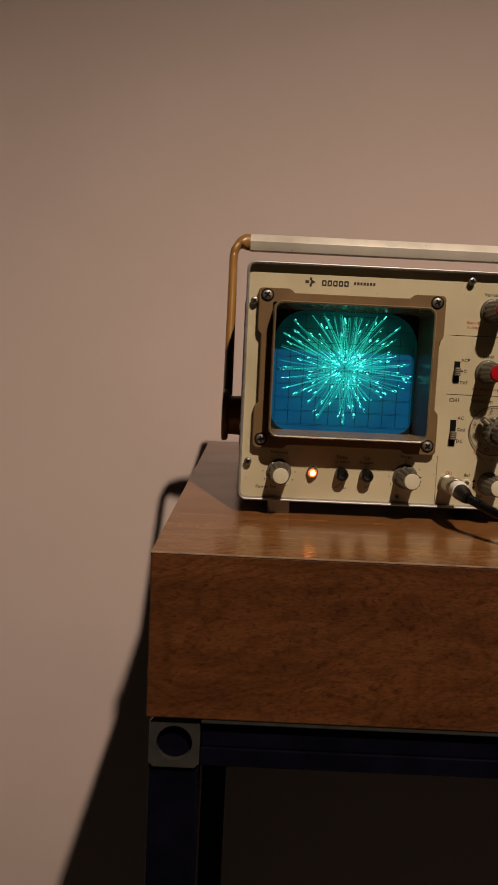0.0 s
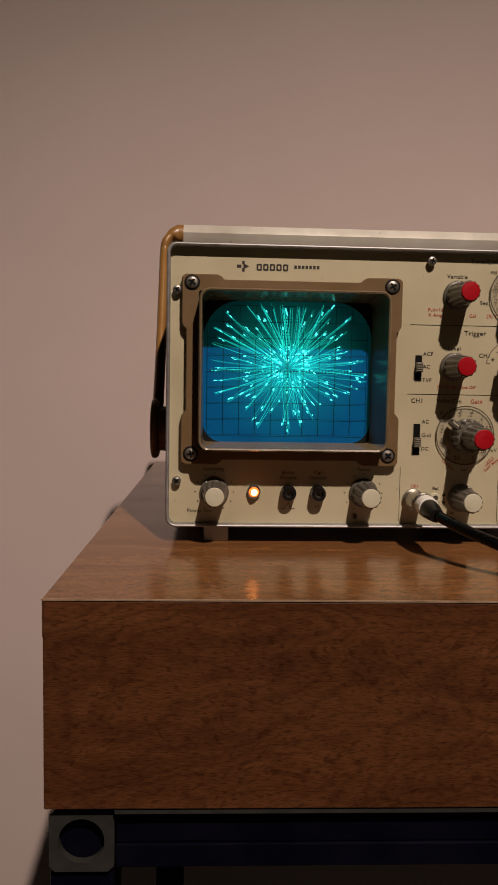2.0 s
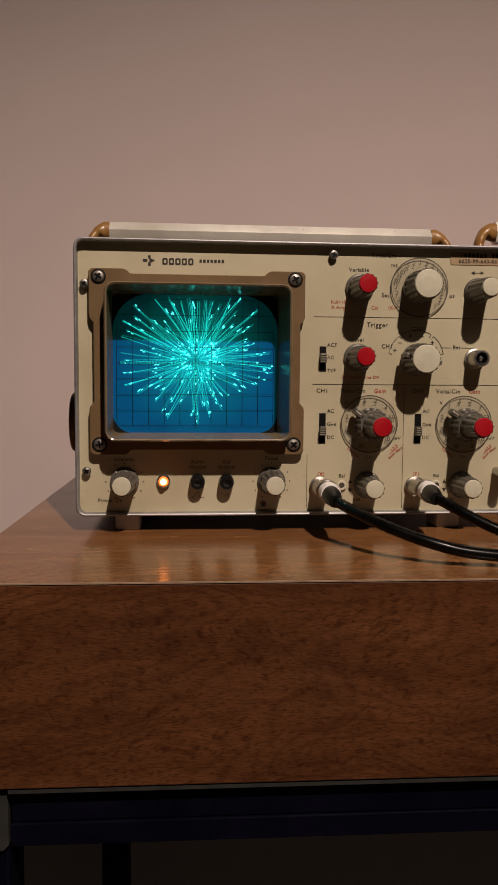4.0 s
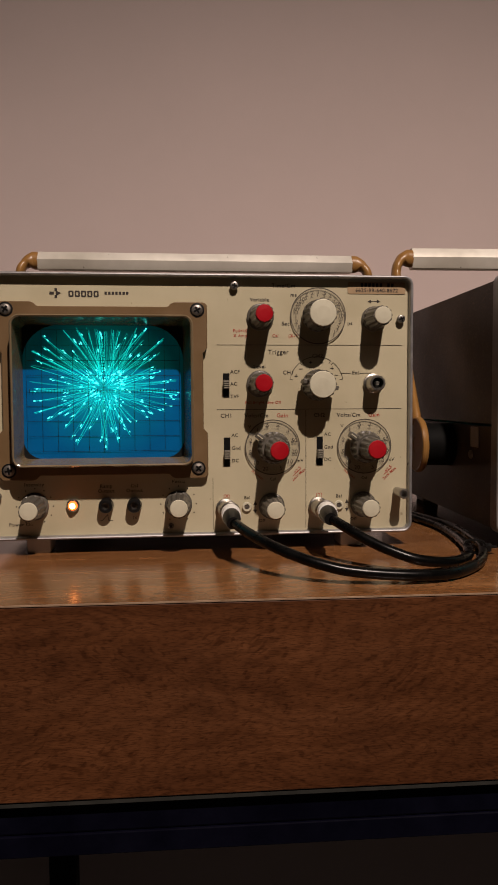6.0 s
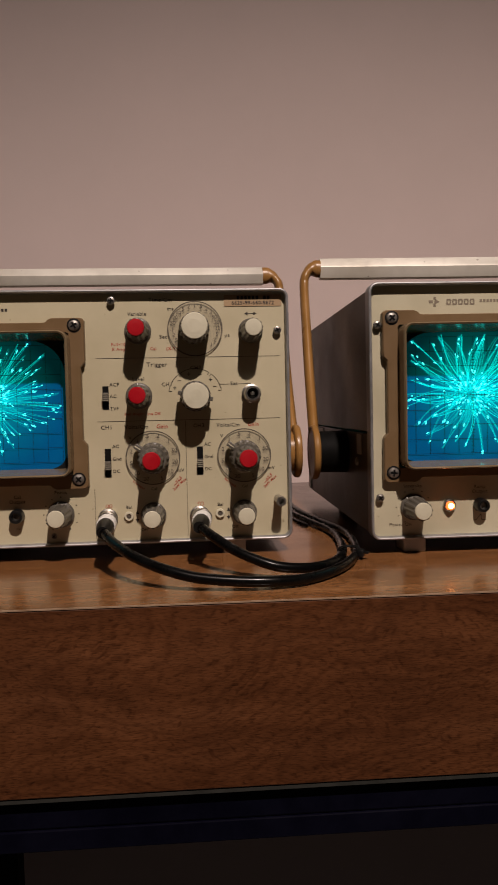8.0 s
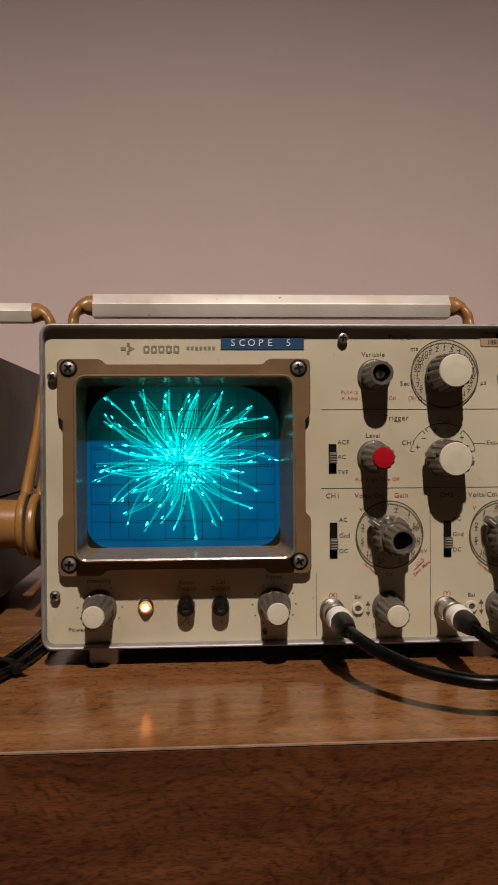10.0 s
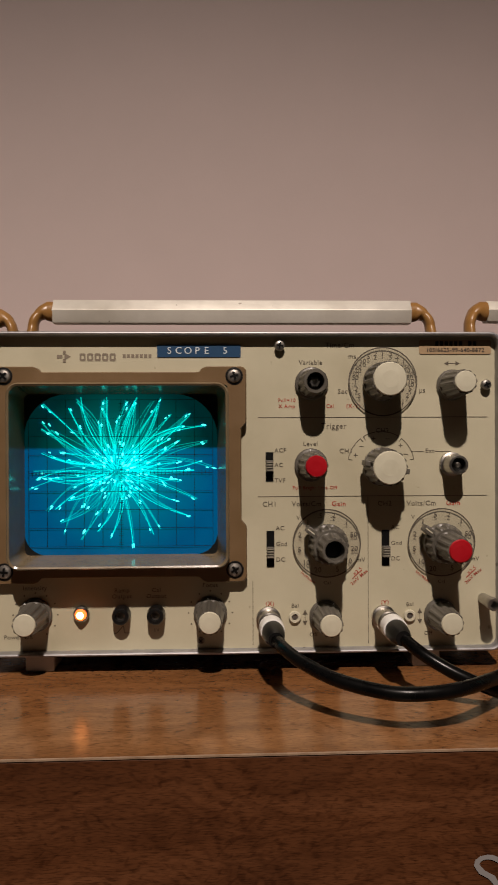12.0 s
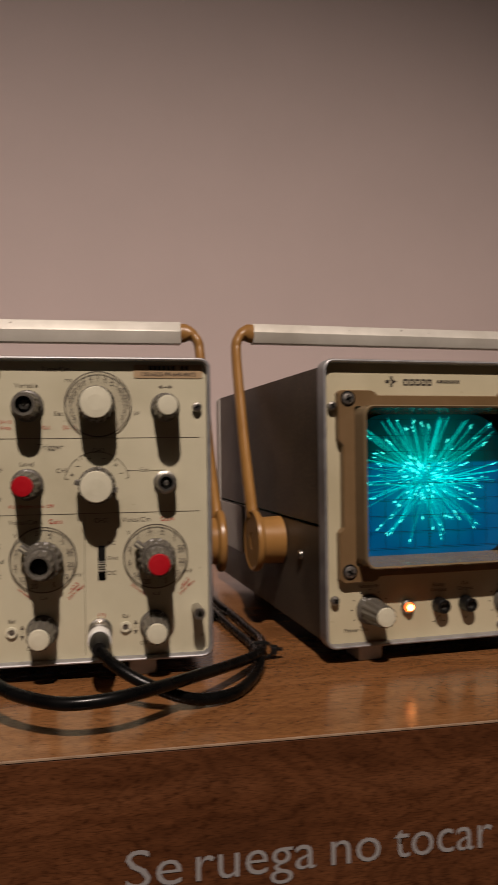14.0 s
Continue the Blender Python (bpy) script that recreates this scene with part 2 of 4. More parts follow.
def beam(name, color, strength):
    """Light of the phosphor seen through: it adds to what lies behind it."""
    m = bpy.data.materials.new(name)
    m.use_nodes = True
    tree = m.node_tree
    tree.nodes.remove(tree.nodes["Principled BSDF"])
    e, t, s = node(m, "ShaderNodeEmission"), node(m, "ShaderNodeBsdfTransparent"), node(m, "ShaderNodeAddShader")
    e.inputs["Color"].default_value, e.inputs["Strength"].default_value = (*color, 1), strength
    tree.links.new(e.outputs[0], s.inputs[0])
    tree.links.new(t.outputs[0], s.inputs[1])
    tree.links.new(s.outputs[0], tree.nodes["Material Output"].inputs["Surface"])
    return m


TRACES = {k: (beam("trace_ray", (0.0, 1.0, 0.74), 0.20 * k), beam("trace_bright_ray", (0.0, 1.0, 0.75), 0.46 * k), beam("trace_dot", (0.08, 1.0, 0.78), 1.35 * k))
          for k in (1.0, 1.25)}
M_NEON = glow("neon", (1.0, 0.13, 0.02), 3.2)
M_NEONCORE = glow("neon_core", (1.0, 0.36, 0.10), 14.0)


def clear_plastic():
    m = mat("clear_disc", (0.5, 0.48, 0.42), 0.2)
    b = m.node_tree.nodes["Principled BSDF"]
    t = node(m, "ShaderNodeBsdfTransparent")
    t.inputs["Color"].default_value = (0.93, 0.92, 0.9, 1)
    x = node(m, "ShaderNodeMixShader")
    x.inputs[0].default_value = 0.14
    m.node_tree.links.new(t.outputs[0], x.inputs[1])
    m.node_tree.links.new(b.outputs[0], x.inputs[2])
    m.node_tree.links.new(x.outputs[0], m.node_tree.nodes["Material Output"].inputs["Surface"])
    return m


M_CLEAR = clear_plastic()


def phosphor(gain):
    """Blue filter over the tube, with the phosphor's own soft light round the middle of the picture."""
    m = mat("blue_screen", (0.0, 0.085, 0.33), 0.22)
    b = m.node_tree.nodes["Principled BSDF"]
    p = coords(m)
    n = node(m, "ShaderNodeTexNoise", Scale=35.0, Detail=4.0)
    wire(m, p, "Vector", n, "Vector")
    r = ramp(m, [(0.3, (0.0, 0.078, 0.27)), (0.7, (0.0, 0.105, 0.34))])
    wire(m, n, "Fac", r, "Fac")
    wire(m, r, "Color", b, "Base Color")
    g = node(m, "ShaderNodeTexGradient")
    g.gradient_type = "SPHERICAL"
    q = coords(m, (20.0, 20.0, 20.0))
    q.inputs["Location"].default_value = (-0.060 * 20, -0.014 * 20, -(0.1587 - 0.050) * 20)
    wire(m, q, "Vector", g, "Vector")
    e = ramp(m, [(0.0, (0.0, 0.014, 0.013)), (0.35, (0.0, 0.055, 0.047)), (0.65, (0.0, 0.13, 0.11)), (0.95, (0.0, 0.30, 0.25))])
    wire(m, g, "Fac", e, "Fac")
    wire(m, e, "Color", b, "Emission Color")
    b.inputs["Emission Strength"].default_value = gain
    return m


SCREENS = {k: phosphor(g) for k, g in ((1.0, 0.95), (1.25, 1.25))}


# ---- shapes ----
def part(name, bm, material, parent=None, label="", smooth=True, raise_by=0.0):
    """Links a bmesh as one mesh object under a thing or under a part."""
    if isinstance(bm, bmesh.types.BMesh):
        bmesh.ops.recalc_face_normals(bm, faces=bm.faces)
        if raise_by:
            bmesh.ops.translate(bm, verts=bm.verts, vec=(0, 0, raise_by))
        me = bpy.data.meshes.new(name)
        bm.to_mesh(me)
        bm.free()
        for f in me.polygons:
            f.use_smooth = smooth
        if smooth:
            me.set_sharp_from_angle(angle=radians(21))
            for f in me.polygons:
                if f.loop_total > 4:
                    for i in f.loop_indices:
                        me.edges[me.loops[i].edge_index].use_edge_sharp = True
    else:
        me = bm
    if material:
        me.materials.clear()
        me.materials.append(material)
    ob = new(name, me)
    if parent:
        ob.parent = parent
    return tagged(ob, label)


def box(x0, x1, y0, y1, z0, z1, bevel=0.0, bm=None, seg=2):
    own = bmesh.new()
    bmesh.ops.create_cube(own, size=1.0)
    for v in own.verts:
        v.co = Vector(((x0 + x1) / 2 + v.co.x * (x1 - x0), (y0 + y1) / 2 + v.co.y * (y1 - y0), (z0 + z1) / 2 + v.co.z * (z1 - z0)))
    if bevel:
        bmesh.ops.bevel(own, geom=own.edges[:], offset=bevel, segments=seg, affect="EDGES", profile=0.5)
    return own if bm is None else merge(bm, own)


def merge(bm, other):
    at = {}
    for v in other.verts:
        at[v] = bm.verts.new(v.co)
    for f in other.faces:
        bm.faces.new([at[v] for v in f.verts])
    other.free()
    return bm


def loft(rings, close_start=True, close_end=True, bm=None):
    """Skins a row of closed rings that have the same number of points."""
    bm = bm or bmesh.new()
    made = [[bm.verts.new(p) for p in ring] for ring in rings]
    n = len(made[0])
    for a, b in zip(made, made[1:]):
        for i in range(n):
            bm.faces.new((a[i], a[(i + 1) % n], b[(i + 1) % n], b[i]))
    if close_start:
        bm.faces.new(made[0])
    if close_end:
        bm.faces.new(made[-1][::-1])
    return bm


def lathe(u, v, profile, seg=32, flutes=None, bm=None, close_start=True, close_end=True):
    """Turned round the line through (u, v) along y; profile: (radius, y) or (radius, y, True) for a fluted ring."""
    rings = []
    for row in profile:
        r, y = row[0], row[1]
        ring = []
        for i in range(seg):
            rr = r
            if flutes and len(row) > 2 and (i * flutes * 4 // seg) % 4 >= 2:
                rr = r * 0.92
            a = 2 * math.pi * i / seg
            ring.append((u + rr * math.cos(a), y, v + rr * math.sin(a)))
        rings.append(ring)
    return loft(rings, close_start, close_end, bm)


def round_rect(u0, u1, v0, v1, r, y, seg=6):
    pts = []
    for cu, cv, a0 in ((u1 - r, v1 - r, 0), (u0 + r, v1 - r, 90), (u0 + r, v0 + r, 180), (u1 - r, v0 + r, 270)):
        for i in range(seg + 1):
            a = radians(a0 + 90 * i / seg)
            pts.append((cu + r * math.cos(a), y, cv + r * math.sin(a)))
    return pts


def prism(outline, y0, y1, bevel=0.0, bm=None):
    """A plate of that (u, v) outline; its front edge, at y0, may be rounded."""
    own = bmesh.new()
    a = [own.verts.new((u, y0, v)) for u, v in outline]
    b = [own.verts.new((u, y1, v)) for u, v in outline]
    n = len(a)
    front = own.faces.new(a)
    own.faces.new(b[::-1])
    for i in range(n):
        own.faces.new((a[i], b[i], b[(i + 1) % n], a[(i + 1) % n]))
    if bevel:
        bmesh.ops.bevel(own, geom=list(front.edges), offset=bevel, segments=3, affect="EDGES", profile=0.5)
    return own if bm is None else merge(bm, own)


def curve_points(points, steps=8):
    p = [Vector(q) for q in points]
    p = [p[0] * 2 - p[1]] + p + [p[-1] * 2 - p[-2]]
    out = []
    for a, b, c, d in zip(p, p[1:], p[2:], p[3:]):
        for i in range(steps):
            t = i / steps
            out.append(0.5 * ((2 * b) + (c - a) * t + (2 * a - 5 * b + 4 * c - d) * t * t + (3 * b - a - 3 * c + d) * t ** 3))
    out.append(p[-2])
    return out


def tube(points, radius, seg=20, steps=8, flat=1.0, side=None, bm=None):
    """A rod along a smooth line; flat squeezes it across the direction side."""
    pts = curve_points(points, steps)
    rings = []
    up = Vector(side) if side else Vector((0.13, 0.21, 1.0))
    for i, p in enumerate(pts):
        d = (pts[min(i + 1, len(pts) - 1)] - pts[max(i - 1, 0)]).normalized()
        x = d.cross(up).normalized()
        y = x.cross(d).normalized()
        f = i / (len(pts) - 1)
        r = radius(f) if callable(radius) else radius
        k2 = flat(f) if callable(flat) else flat
        rings.append([p + x * (r * math.cos(2 * math.pi * n / seg)) + y * (r * k2 * math.sin(2 * math.pi * n / seg)) for n in range(seg)])
    return loft(rings, bm=bm)


WORDS = {}


def words(body, size, u, v, y, material, parent, align="CENTER", turn=0.0, name="printed_text", raise_by=0.0, thick=0.0, spaced=1.0, bold=0.0):
    """Lettering upright on a face towards -y, its middle height at v."""
    key = (body, size, align, material.name, thick, spaced, bold)
    if key not in WORDS:
        c = bpy.data.curves.new(name, "FONT")
        c.body, c.size, c.align_x, c.align_y = body, size, align, "CENTER"
        c.extrude = thick
        c.space_character = spaced
        c.offset = size * bold
        c.resolution_u = 3
        o = bpy.data.objects.new(name, c)
        me = bpy.data.meshes.new_from_object(o)
        me.materials.clear()
        me.materials.append(material)
        bpy.data.objects.remove(o)
        WORDS[key] = me
    ob = new(name, WORDS[key])
    ob.parent = parent
    ob.matrix_basis = Matrix.Translation((u, y, v + raise_by)) @ Matrix.Rotation(radians(-turn), 4, "Y") @ Matrix.Rotation(radians(90), 4, "X") 
    return ob


# ---- the room ----
def slab(name, x0, x1, y0, y1, z0, z1, material, label, category):
    return tagged(part(name, box(x0, x1, y0, y1, z0, z1), material, None, label, False), "", category, "", "structure")


WALL_Y = 0.502
slab("wall_north", -3.0, 4.2, WALL_Y, WALL_Y + 0.12, 0.0, 3.0, M_WALL, "plain pinkish white painted gallery wall", "wall")
# Unseen enclosure, added near black so that it throws back little light.
slab("unseen_wall_south", -3.0, 4.2, -4.12, -4.0, 0.0, 3.0, M_LOWBOUNCE, "unseen wall added to close the room, near black to cut bounced light", "wall")
slab("unseen_wall_west", -3.12, -3.0, -4.12, WALL_Y + 0.12, 0.0, 3.0, M_LOWBOUNCE, "unseen side wall, near black to cut bounced light", "wall")
slab("unseen_wall_east", 4.2, 4.32, -4.12, WALL_Y + 0.12, 0.0, 3.0, M_LOWBOUNCE, "unseen side wall, near black to cut bounced light", "wall")
slab("floor", -3.12, 4.32, -4.12, WALL_Y + 0.12, -0.1, 0.0, M_FLOOR, "unseen floor, near black to cut bounced light", "floor")
slab("ceiling", -3.12, 4.32, -4.12, WALL_Y + 0.12, 3.0, 3.1, M_LOWBOUNCE, "unseen ceiling, near black to cut bounced light", "ceiling")

# ---- plinth and its frame ----
PX0, PX1, PY0, PY1, PZ0 = -0.062, 1.325, -0.1202, 0.47, TOP - 0.0994
plinth = tagged(new("display_plinth"), "brown oak laminate display box with grey lettering on its front", "plinth")
plinth.location = (PX0, PY0, PZ0)


def on_plinth(name, bm, material, label=""):
    bmesh.ops.translate(bm, verts=bm.verts, vec=(-PX0, -PY0, -PZ0))
    return part(name, bm, material, plinth, label, False)


# The top takes the lit tone, the other panels the shaded one.
on_plinth("top_panel", box(PX0, PX1, PY0 + 0.0012, PY1, TOP - 0.018, TOP, 0.0004), M_WOODLIT)
front = on_plinth("front_panel", box(PX0 + 0.0006, PX1 - 0.0006, PY0, PY0 + 0.018, PZ0, TOP - 0.0006, 0.0006), M_WOODSHADED)
on_plinth("side_panel", box(PX0, PX0 + 0.018, PY0 + 0.0185, PY1, PZ0, TOP - 0.0185, 0.0005), M_WOODSHADED)
on_plinth("side_panel", box(PX1 - 0.018, PX1, PY0 + 0.0185, PY1, PZ0, TOP - 0.0185, 0.0005), M_WOODSHADED)
on_plinth("base_panel", box(PX0 + 0.0185, PX1 - 0.0185, PY0 + 0.0185, PY1, PZ0 + 0.001, PZ0 + 0.019), M_WOODSHADED)
on_plinth("edge_strip", box(PX0, PX1, PY0 - 0.0003, PY0 + 0.0009, TOP - 0.0004, TOP + 0.0003), M_EDGE, "pale worn seam along the upper edge")
for body, xa, xb in (("Se", 0.5460, 0.5700), ("ruega", 0.5762, 0.6300), ("no", 0.6372, 0.6605), ("tocar", 0.6672, 0.7155)):
    w = words(body, 0.0238, xa - PX0, ZB - 0.2098 - PZ0, -0.0004, M_VINYL, plinth, "LEFT", 0.0, "lettering", 0.0, 0.0, 1.0, -0.004)
    wide = [v.co.x for v in w.data.vertices]
    k = (xb - xa) / (max(wide) - min(wide))
    w.matrix_basis = Matrix.Translation((xa - PX0 - min(wide) * k, -0.0004, ZB - 0.2098 - PZ0)) @ Matrix.Rotation(radians(90), 4, "X") @ Matrix.Diagonal((k, 1, 1, 1))

stand = tagged(new("metal_stand"), "blue-black metal frame stand with grey corner plates", "stand")
stand.location = (PX0, PY0, 0)


def on_stand(name, bm, material, label="", parent=None):
    bmesh.ops.translate(bm, verts=bm.verts, vec=(-PX0, -PY0, 0))
    return part(name, bm, material, parent or stand, label)


RZ1 = PZ0 - 0.0032
RZ0 = RZ1 - 0.0285
LEGS = {"front": (PY0 + 0.006, PY0 + 0.036), "back": (0.352, 0.382)}
for side, x0 in (("left", PX0 + 0.002), ("right", PX1 - 0.032)):
    for row, (y0, y1) in LEGS.items():
        xx = x0 if row == "front" else (-0.0485 if side == "left" else x0 - 0.012)
        on_stand("leg", box(xx, xx + 0.030, y0, y1, 0.0, RZ0 - 0.001 if row == "front" else RZ1, 0.0012), M_FRAME)
    # corner plate with its round hole
    cu, cv, h = x0 + 0.0153, (RZ0 + RZ1) / 2, 0.0152
    outer, inner = [], []
    for i in range(32):
        a = 2 * math.pi * (i + 0.5) / 32
        k = h / max(abs(math.cos(a)), abs(math.sin(a)))
        outer.append((cu + k * math.cos(a), cv + k * math.sin(a)))
        inner.append((cu + 0.0108 * math.cos(a), cv + 0.0108 * math.sin(a)))
    ya, yb = PY0 + 0.0035, PY0 + 0.0075
    rings = [[(u, y, v) for u, v in ring] for ring, y in ((inner, yb), (inner, ya), (outer, ya), (outer, yb))]
    on_stand("corner_plate", loft(rings, False, False), M_PLATE, "grey metal corner plate with a round hole")
    on_stand("corner_block", box(x0 + 0.0008, x0 + 0.0298, PY0 + 0.0085, PY0 + 0.036, RZ0 + 0.0008, RZ1 - 0.0005, 0.001), M_FRAME)
for name, y0 in (("front_rail", PY0 + 0.006), ("back_rail", 0.352)):
    bm = box(PX0 + 0.033, PX1 - 0.033, y0, y0 + 0.028, RZ0 + 0.0115, RZ1, 0.0012)
    box(PX0 + 0.033, PX1 - 0.033, y0 - 0.0010, y0 + 0.028, RZ0, RZ0 + 0.0113, 0.0006, bm)
    on_stand(name, bm, M_FRAME)
bm = box(PX0 + 0.033, PX1 - 0.033, PY0 + 0.0008, PY0 + 0.0085, PZ0 - 0.0030, PZ0 - 0.0002, 0.0004)
on_stand("front_strip", bm, M_PLATE, "thin grey strip under the box")
for x0 in (PX0 + 0.004, PX1 - 0.034):
    on_stand("side_rail", box(x0, x0 + 0.026, PY0 + 0.037, 0.351, RZ0, RZ1, 0.001), M_FRAME)


# ---- oscilloscopes ----
VB = 0.1587
FACE = 0.0055


def screw(u, v, y, r, parent, name="screw", turn=20.0, deep=0.0016):
    bm = lathe(u, v, [(r * 0.92, y + deep), (r, y + deep * 0.5), (r * 0.86, y), (r * 0.5, y - deep * 0.25)], 20)
    s = part(name, bm, M_SCREW, parent, "", True, VB)
    bm = bmesh.new()
    for k in (0, 90):
        own = box(-r * 0.62, r * 0.62, y - deep * 0.45, y, -r * 0.16, r * 0.16)
        bmesh.ops.rotate(own, verts=own.verts, cent=(0, 0, 0), matrix=Matrix.Rotation(radians(turn + k), 3, "Y"))
        bmesh.ops.translate(own, verts=own.verts, vec=(u, 0, v))
        merge(bm, own)
    part("cross_slot", bm, M_BLACK, s, "", False, VB)
    return s


def small_knob(scope, u, v, cap, tip=-0.0185, rc=0.0056, skirt=0.0088, pointer=115.0):
    """Fluted grey knob on a clear skirt; cap None leaves the hollow open."""
    k = part("knob", lathe(u, v, [(rc * 1.36, FACE - 0.002), (rc * 1.36, FACE - 0.004), (rc * 1.34, FACE - 0.0045, True), (rc * 1.15, tip + 0.0010, True), (rc * 1.13, tip + 0.0002, True), (rc * 0.98, tip + 0.0001)]
                           if cap else [(rc * 1.36, FACE - 0.002), (rc * 1.36, FACE - 0.004), (rc * 1.34, FACE - 0.0045, True), (rc * 1.16, tip + 0.0052, True), (rc * 1.1, tip + 0.0045),
                                        (rc * 0.82, tip + 0.0045), (rc * 0.8, tip + 0.012)], 48, 12), M_KNOB, scope,
             "grey fluted control knob" if cap else "grey fluted knob with its cap missing", True, VB)
    part("skirt", lathe(u, v, [(skirt, FACE - 0.0003), (skirt, FACE - 0.0016), (skirt * 0.94, FACE - 0.0022), (rc * 1.3, FACE - 0.0026)], 36), M_KNOB, k, "", True, VB)
    a = radians(pointer)
    own = box(0.004, skirt * 0.95, FACE - 0.0031, FACE - 0.0022, -0.0003, 0.0003)
    bmesh.ops.rotate(own, verts=own.verts, cent=(0, 0, 0), matrix=Matrix.Rotation(-a, 3, "Y"))
    bmesh.ops.translate(own, verts=own.verts, vec=(u, 0, v))
    part("pointer_line", own, M_WHITE, k, "", False, VB)
    if cap:
        part("cap", lathe(u, v, [(rc, tip + 0.001), (rc, tip - 0.0004), (rc * 0.93, tip - 0.0009), (rc * 0.5, tip - 0.0011)], 36), cap, k, "", True, VB)
    else:
        part("nut", lathe(u, v, [(rc * 0.5, tip + 0.0118), (rc * 0.5, tip + 0.008), (rc * 0.28, tip + 0.0078), (rc * 0.26, tip + 0.0115)], 6), M_STEEL, k, "", False, VB)
        part("hollow", lathe(u, v, [(rc * 0.79, tip + 0.0121), (rc * 0.79, tip + 0.0119)], 24), M_BLACK, k, "", True, VB)
    return k


def large_knob(scope, u, v, pointer, wing):
    tip, rc = -0.0160, 0.0087
    k = part("knob", lathe(u, v, [(rc * 1.2, FACE - 0.003), (rc * 1.2, FACE - 0.005), (rc * 1.19, FACE - 0.0055, True), (rc * 1.10, tip + 0.0010, True), (rc * 1.09, tip + 0.0002, True), (rc * 0.98, tip + 0.0001)], 64, 16), M_KNOB, scope,
             "large grey fluted knob with an ivory cap", True, VB)
    part("cap", lathe(u, v, [(rc, tip + 0.001), (rc, tip - 0.0005), (rc * 0.95, tip - 0.001), (rc * 0.5, tip - 0.0013)], 40), M_IVORY, k, "", True, VB)
    if wing:
        for a, far in ((pointer, 0.0120), (pointer + 180, 0.0117)):
            own = box(0.006, far, tip + 0.004, FACE - 0.006, -0.0014, 0.0014, 0.0004)
            bmesh.ops.rotate(own, verts=own.verts, cent=(0, 0, 0), matrix=Matrix.Rotation(-radians(a), 3, "Y"))
            bmesh.ops.translate(own, verts=own.verts, vec=(u, 0, v))
            part("pointer", own, M_KNOB, k, "", True, VB)
    return k


def dial_ring(u, v, r, wide, y, bm=None, a0=0, a1=360, n=72):
    """A thin printed arc on the panel."""
    bm = bm or bmesh.new()
    m = max(3, int(n * (a1 - a0) / 360))
    row = []
    for i in range(m + 1):
        a = radians(a0 + (a1 - a0) * i / m)
        row.append([bm.verts.new((u + q * math.cos(a), y, v + q * math.sin(a))) for q in (r - wide / 2, r + wide / 2)])
    for p, q in zip(row, row[1:]):
        bm.faces.new((p[0], p[1], q[1], q[0]))
    return bm


def dial(scope, panel, u, v, r, marks, size):
    d = part("dial", lathe(u, v, [(r, FACE - 0.0005), (r, FACE - 0.0011), (r * 0.985, FACE - 0.0013), (0.004, FACE - 0.0013)], 64, close_start=False, close_end=False), M_CLEAR, scope,
             "clear plastic dial disc with printed figures", True, VB)
    part("dial_edge", dial_ring(u, v, r * 0.992, 0.0007, FACE - 0.00142), M_FIGURE, d, "", False, VB)
    for a, body in marks:
        words(body, size, u + r * 0.83 * math.cos(radians(a)), v + r * 0.83 * math.sin(radians(a)), FACE - 0.0015, M_FIGURE, d, "CENTER", 0, "figure", VB, 0.0, 1.0, 0.012)
    return d


def gain_knob(scope, u, v, cap):
    lo = part("range_knob", lathe(u, v, [(0.0108, FACE - 0.003), (0.0108, FACE - 0.006), (0.0106, FACE - 0.0065, True), (0.0098, -0.0080, True), (0.0088, -0.0088)], 64, 16), M_KNOB, scope,
              "grey fluted range knob with a pointer", True, VB)
    own = box(0.006, 0.0150, -0.0065, FACE - 0.004, -0.0019, 0.0019, 0.0006)
    bmesh.ops.rotate(own, verts=own.verts, cent=(0, 0, 0), matrix=Matrix.Rotation(-radians(142), 3, "Y"))
    bmesh.ops.translate(own, verts=own.verts, vec=(u, 0, v))
    part("pointer", own, M_KNOB, lo, "", True, VB)
    own = box(0.0105, 0.0149, -0.0069, -0.0064, -0.0003, 0.0003)
    bmesh.ops.rotate(own, verts=own.verts, cent=(0, 0, 0), matrix=Matrix.Rotation(-radians(142), 3, "Y"))
    bmesh.ops.translate(own, verts=own.verts, vec=(u, 0, v))
    part("pointer_line", own, M_IVORY, lo, "", False, VB)
    tip = -0.0275 if cap else -0.0235
    prof = [(0.0076, -0.0085), (0.0076, -0.0100), (0.0075, -0.0104, True), (0.0068, tip + 0.001, True), (0.0067, tip + 0.0002, True), (0.0058, tip + 0.0001)]
    if not cap:
        prof += [(0.0050, tip + 0.0003), (0.0048, tip + 0.010)]
    hi = part("gain_knob", lathe(u, v, prof, 48, 12), M_KNOB, scope, "grey fluted gain knob with a red cap" if cap else "grey fluted gain knob with its cap missing", True, VB)
    if cap:
        part("cap", lathe(u, v, [(0.0059, tip + 0.001), (0.0059, tip - 0.0004), (0.0054, tip - 0.0009), (0.003, tip - 0.0011)], 36), cap, hi, "", True, VB)
    else:
        part("hollow", lathe(u, v, [(0.0047, tip + 0.0101), (0.0047, tip + 0.0098)], 24), M_BLACK, hi, "", True, VB)


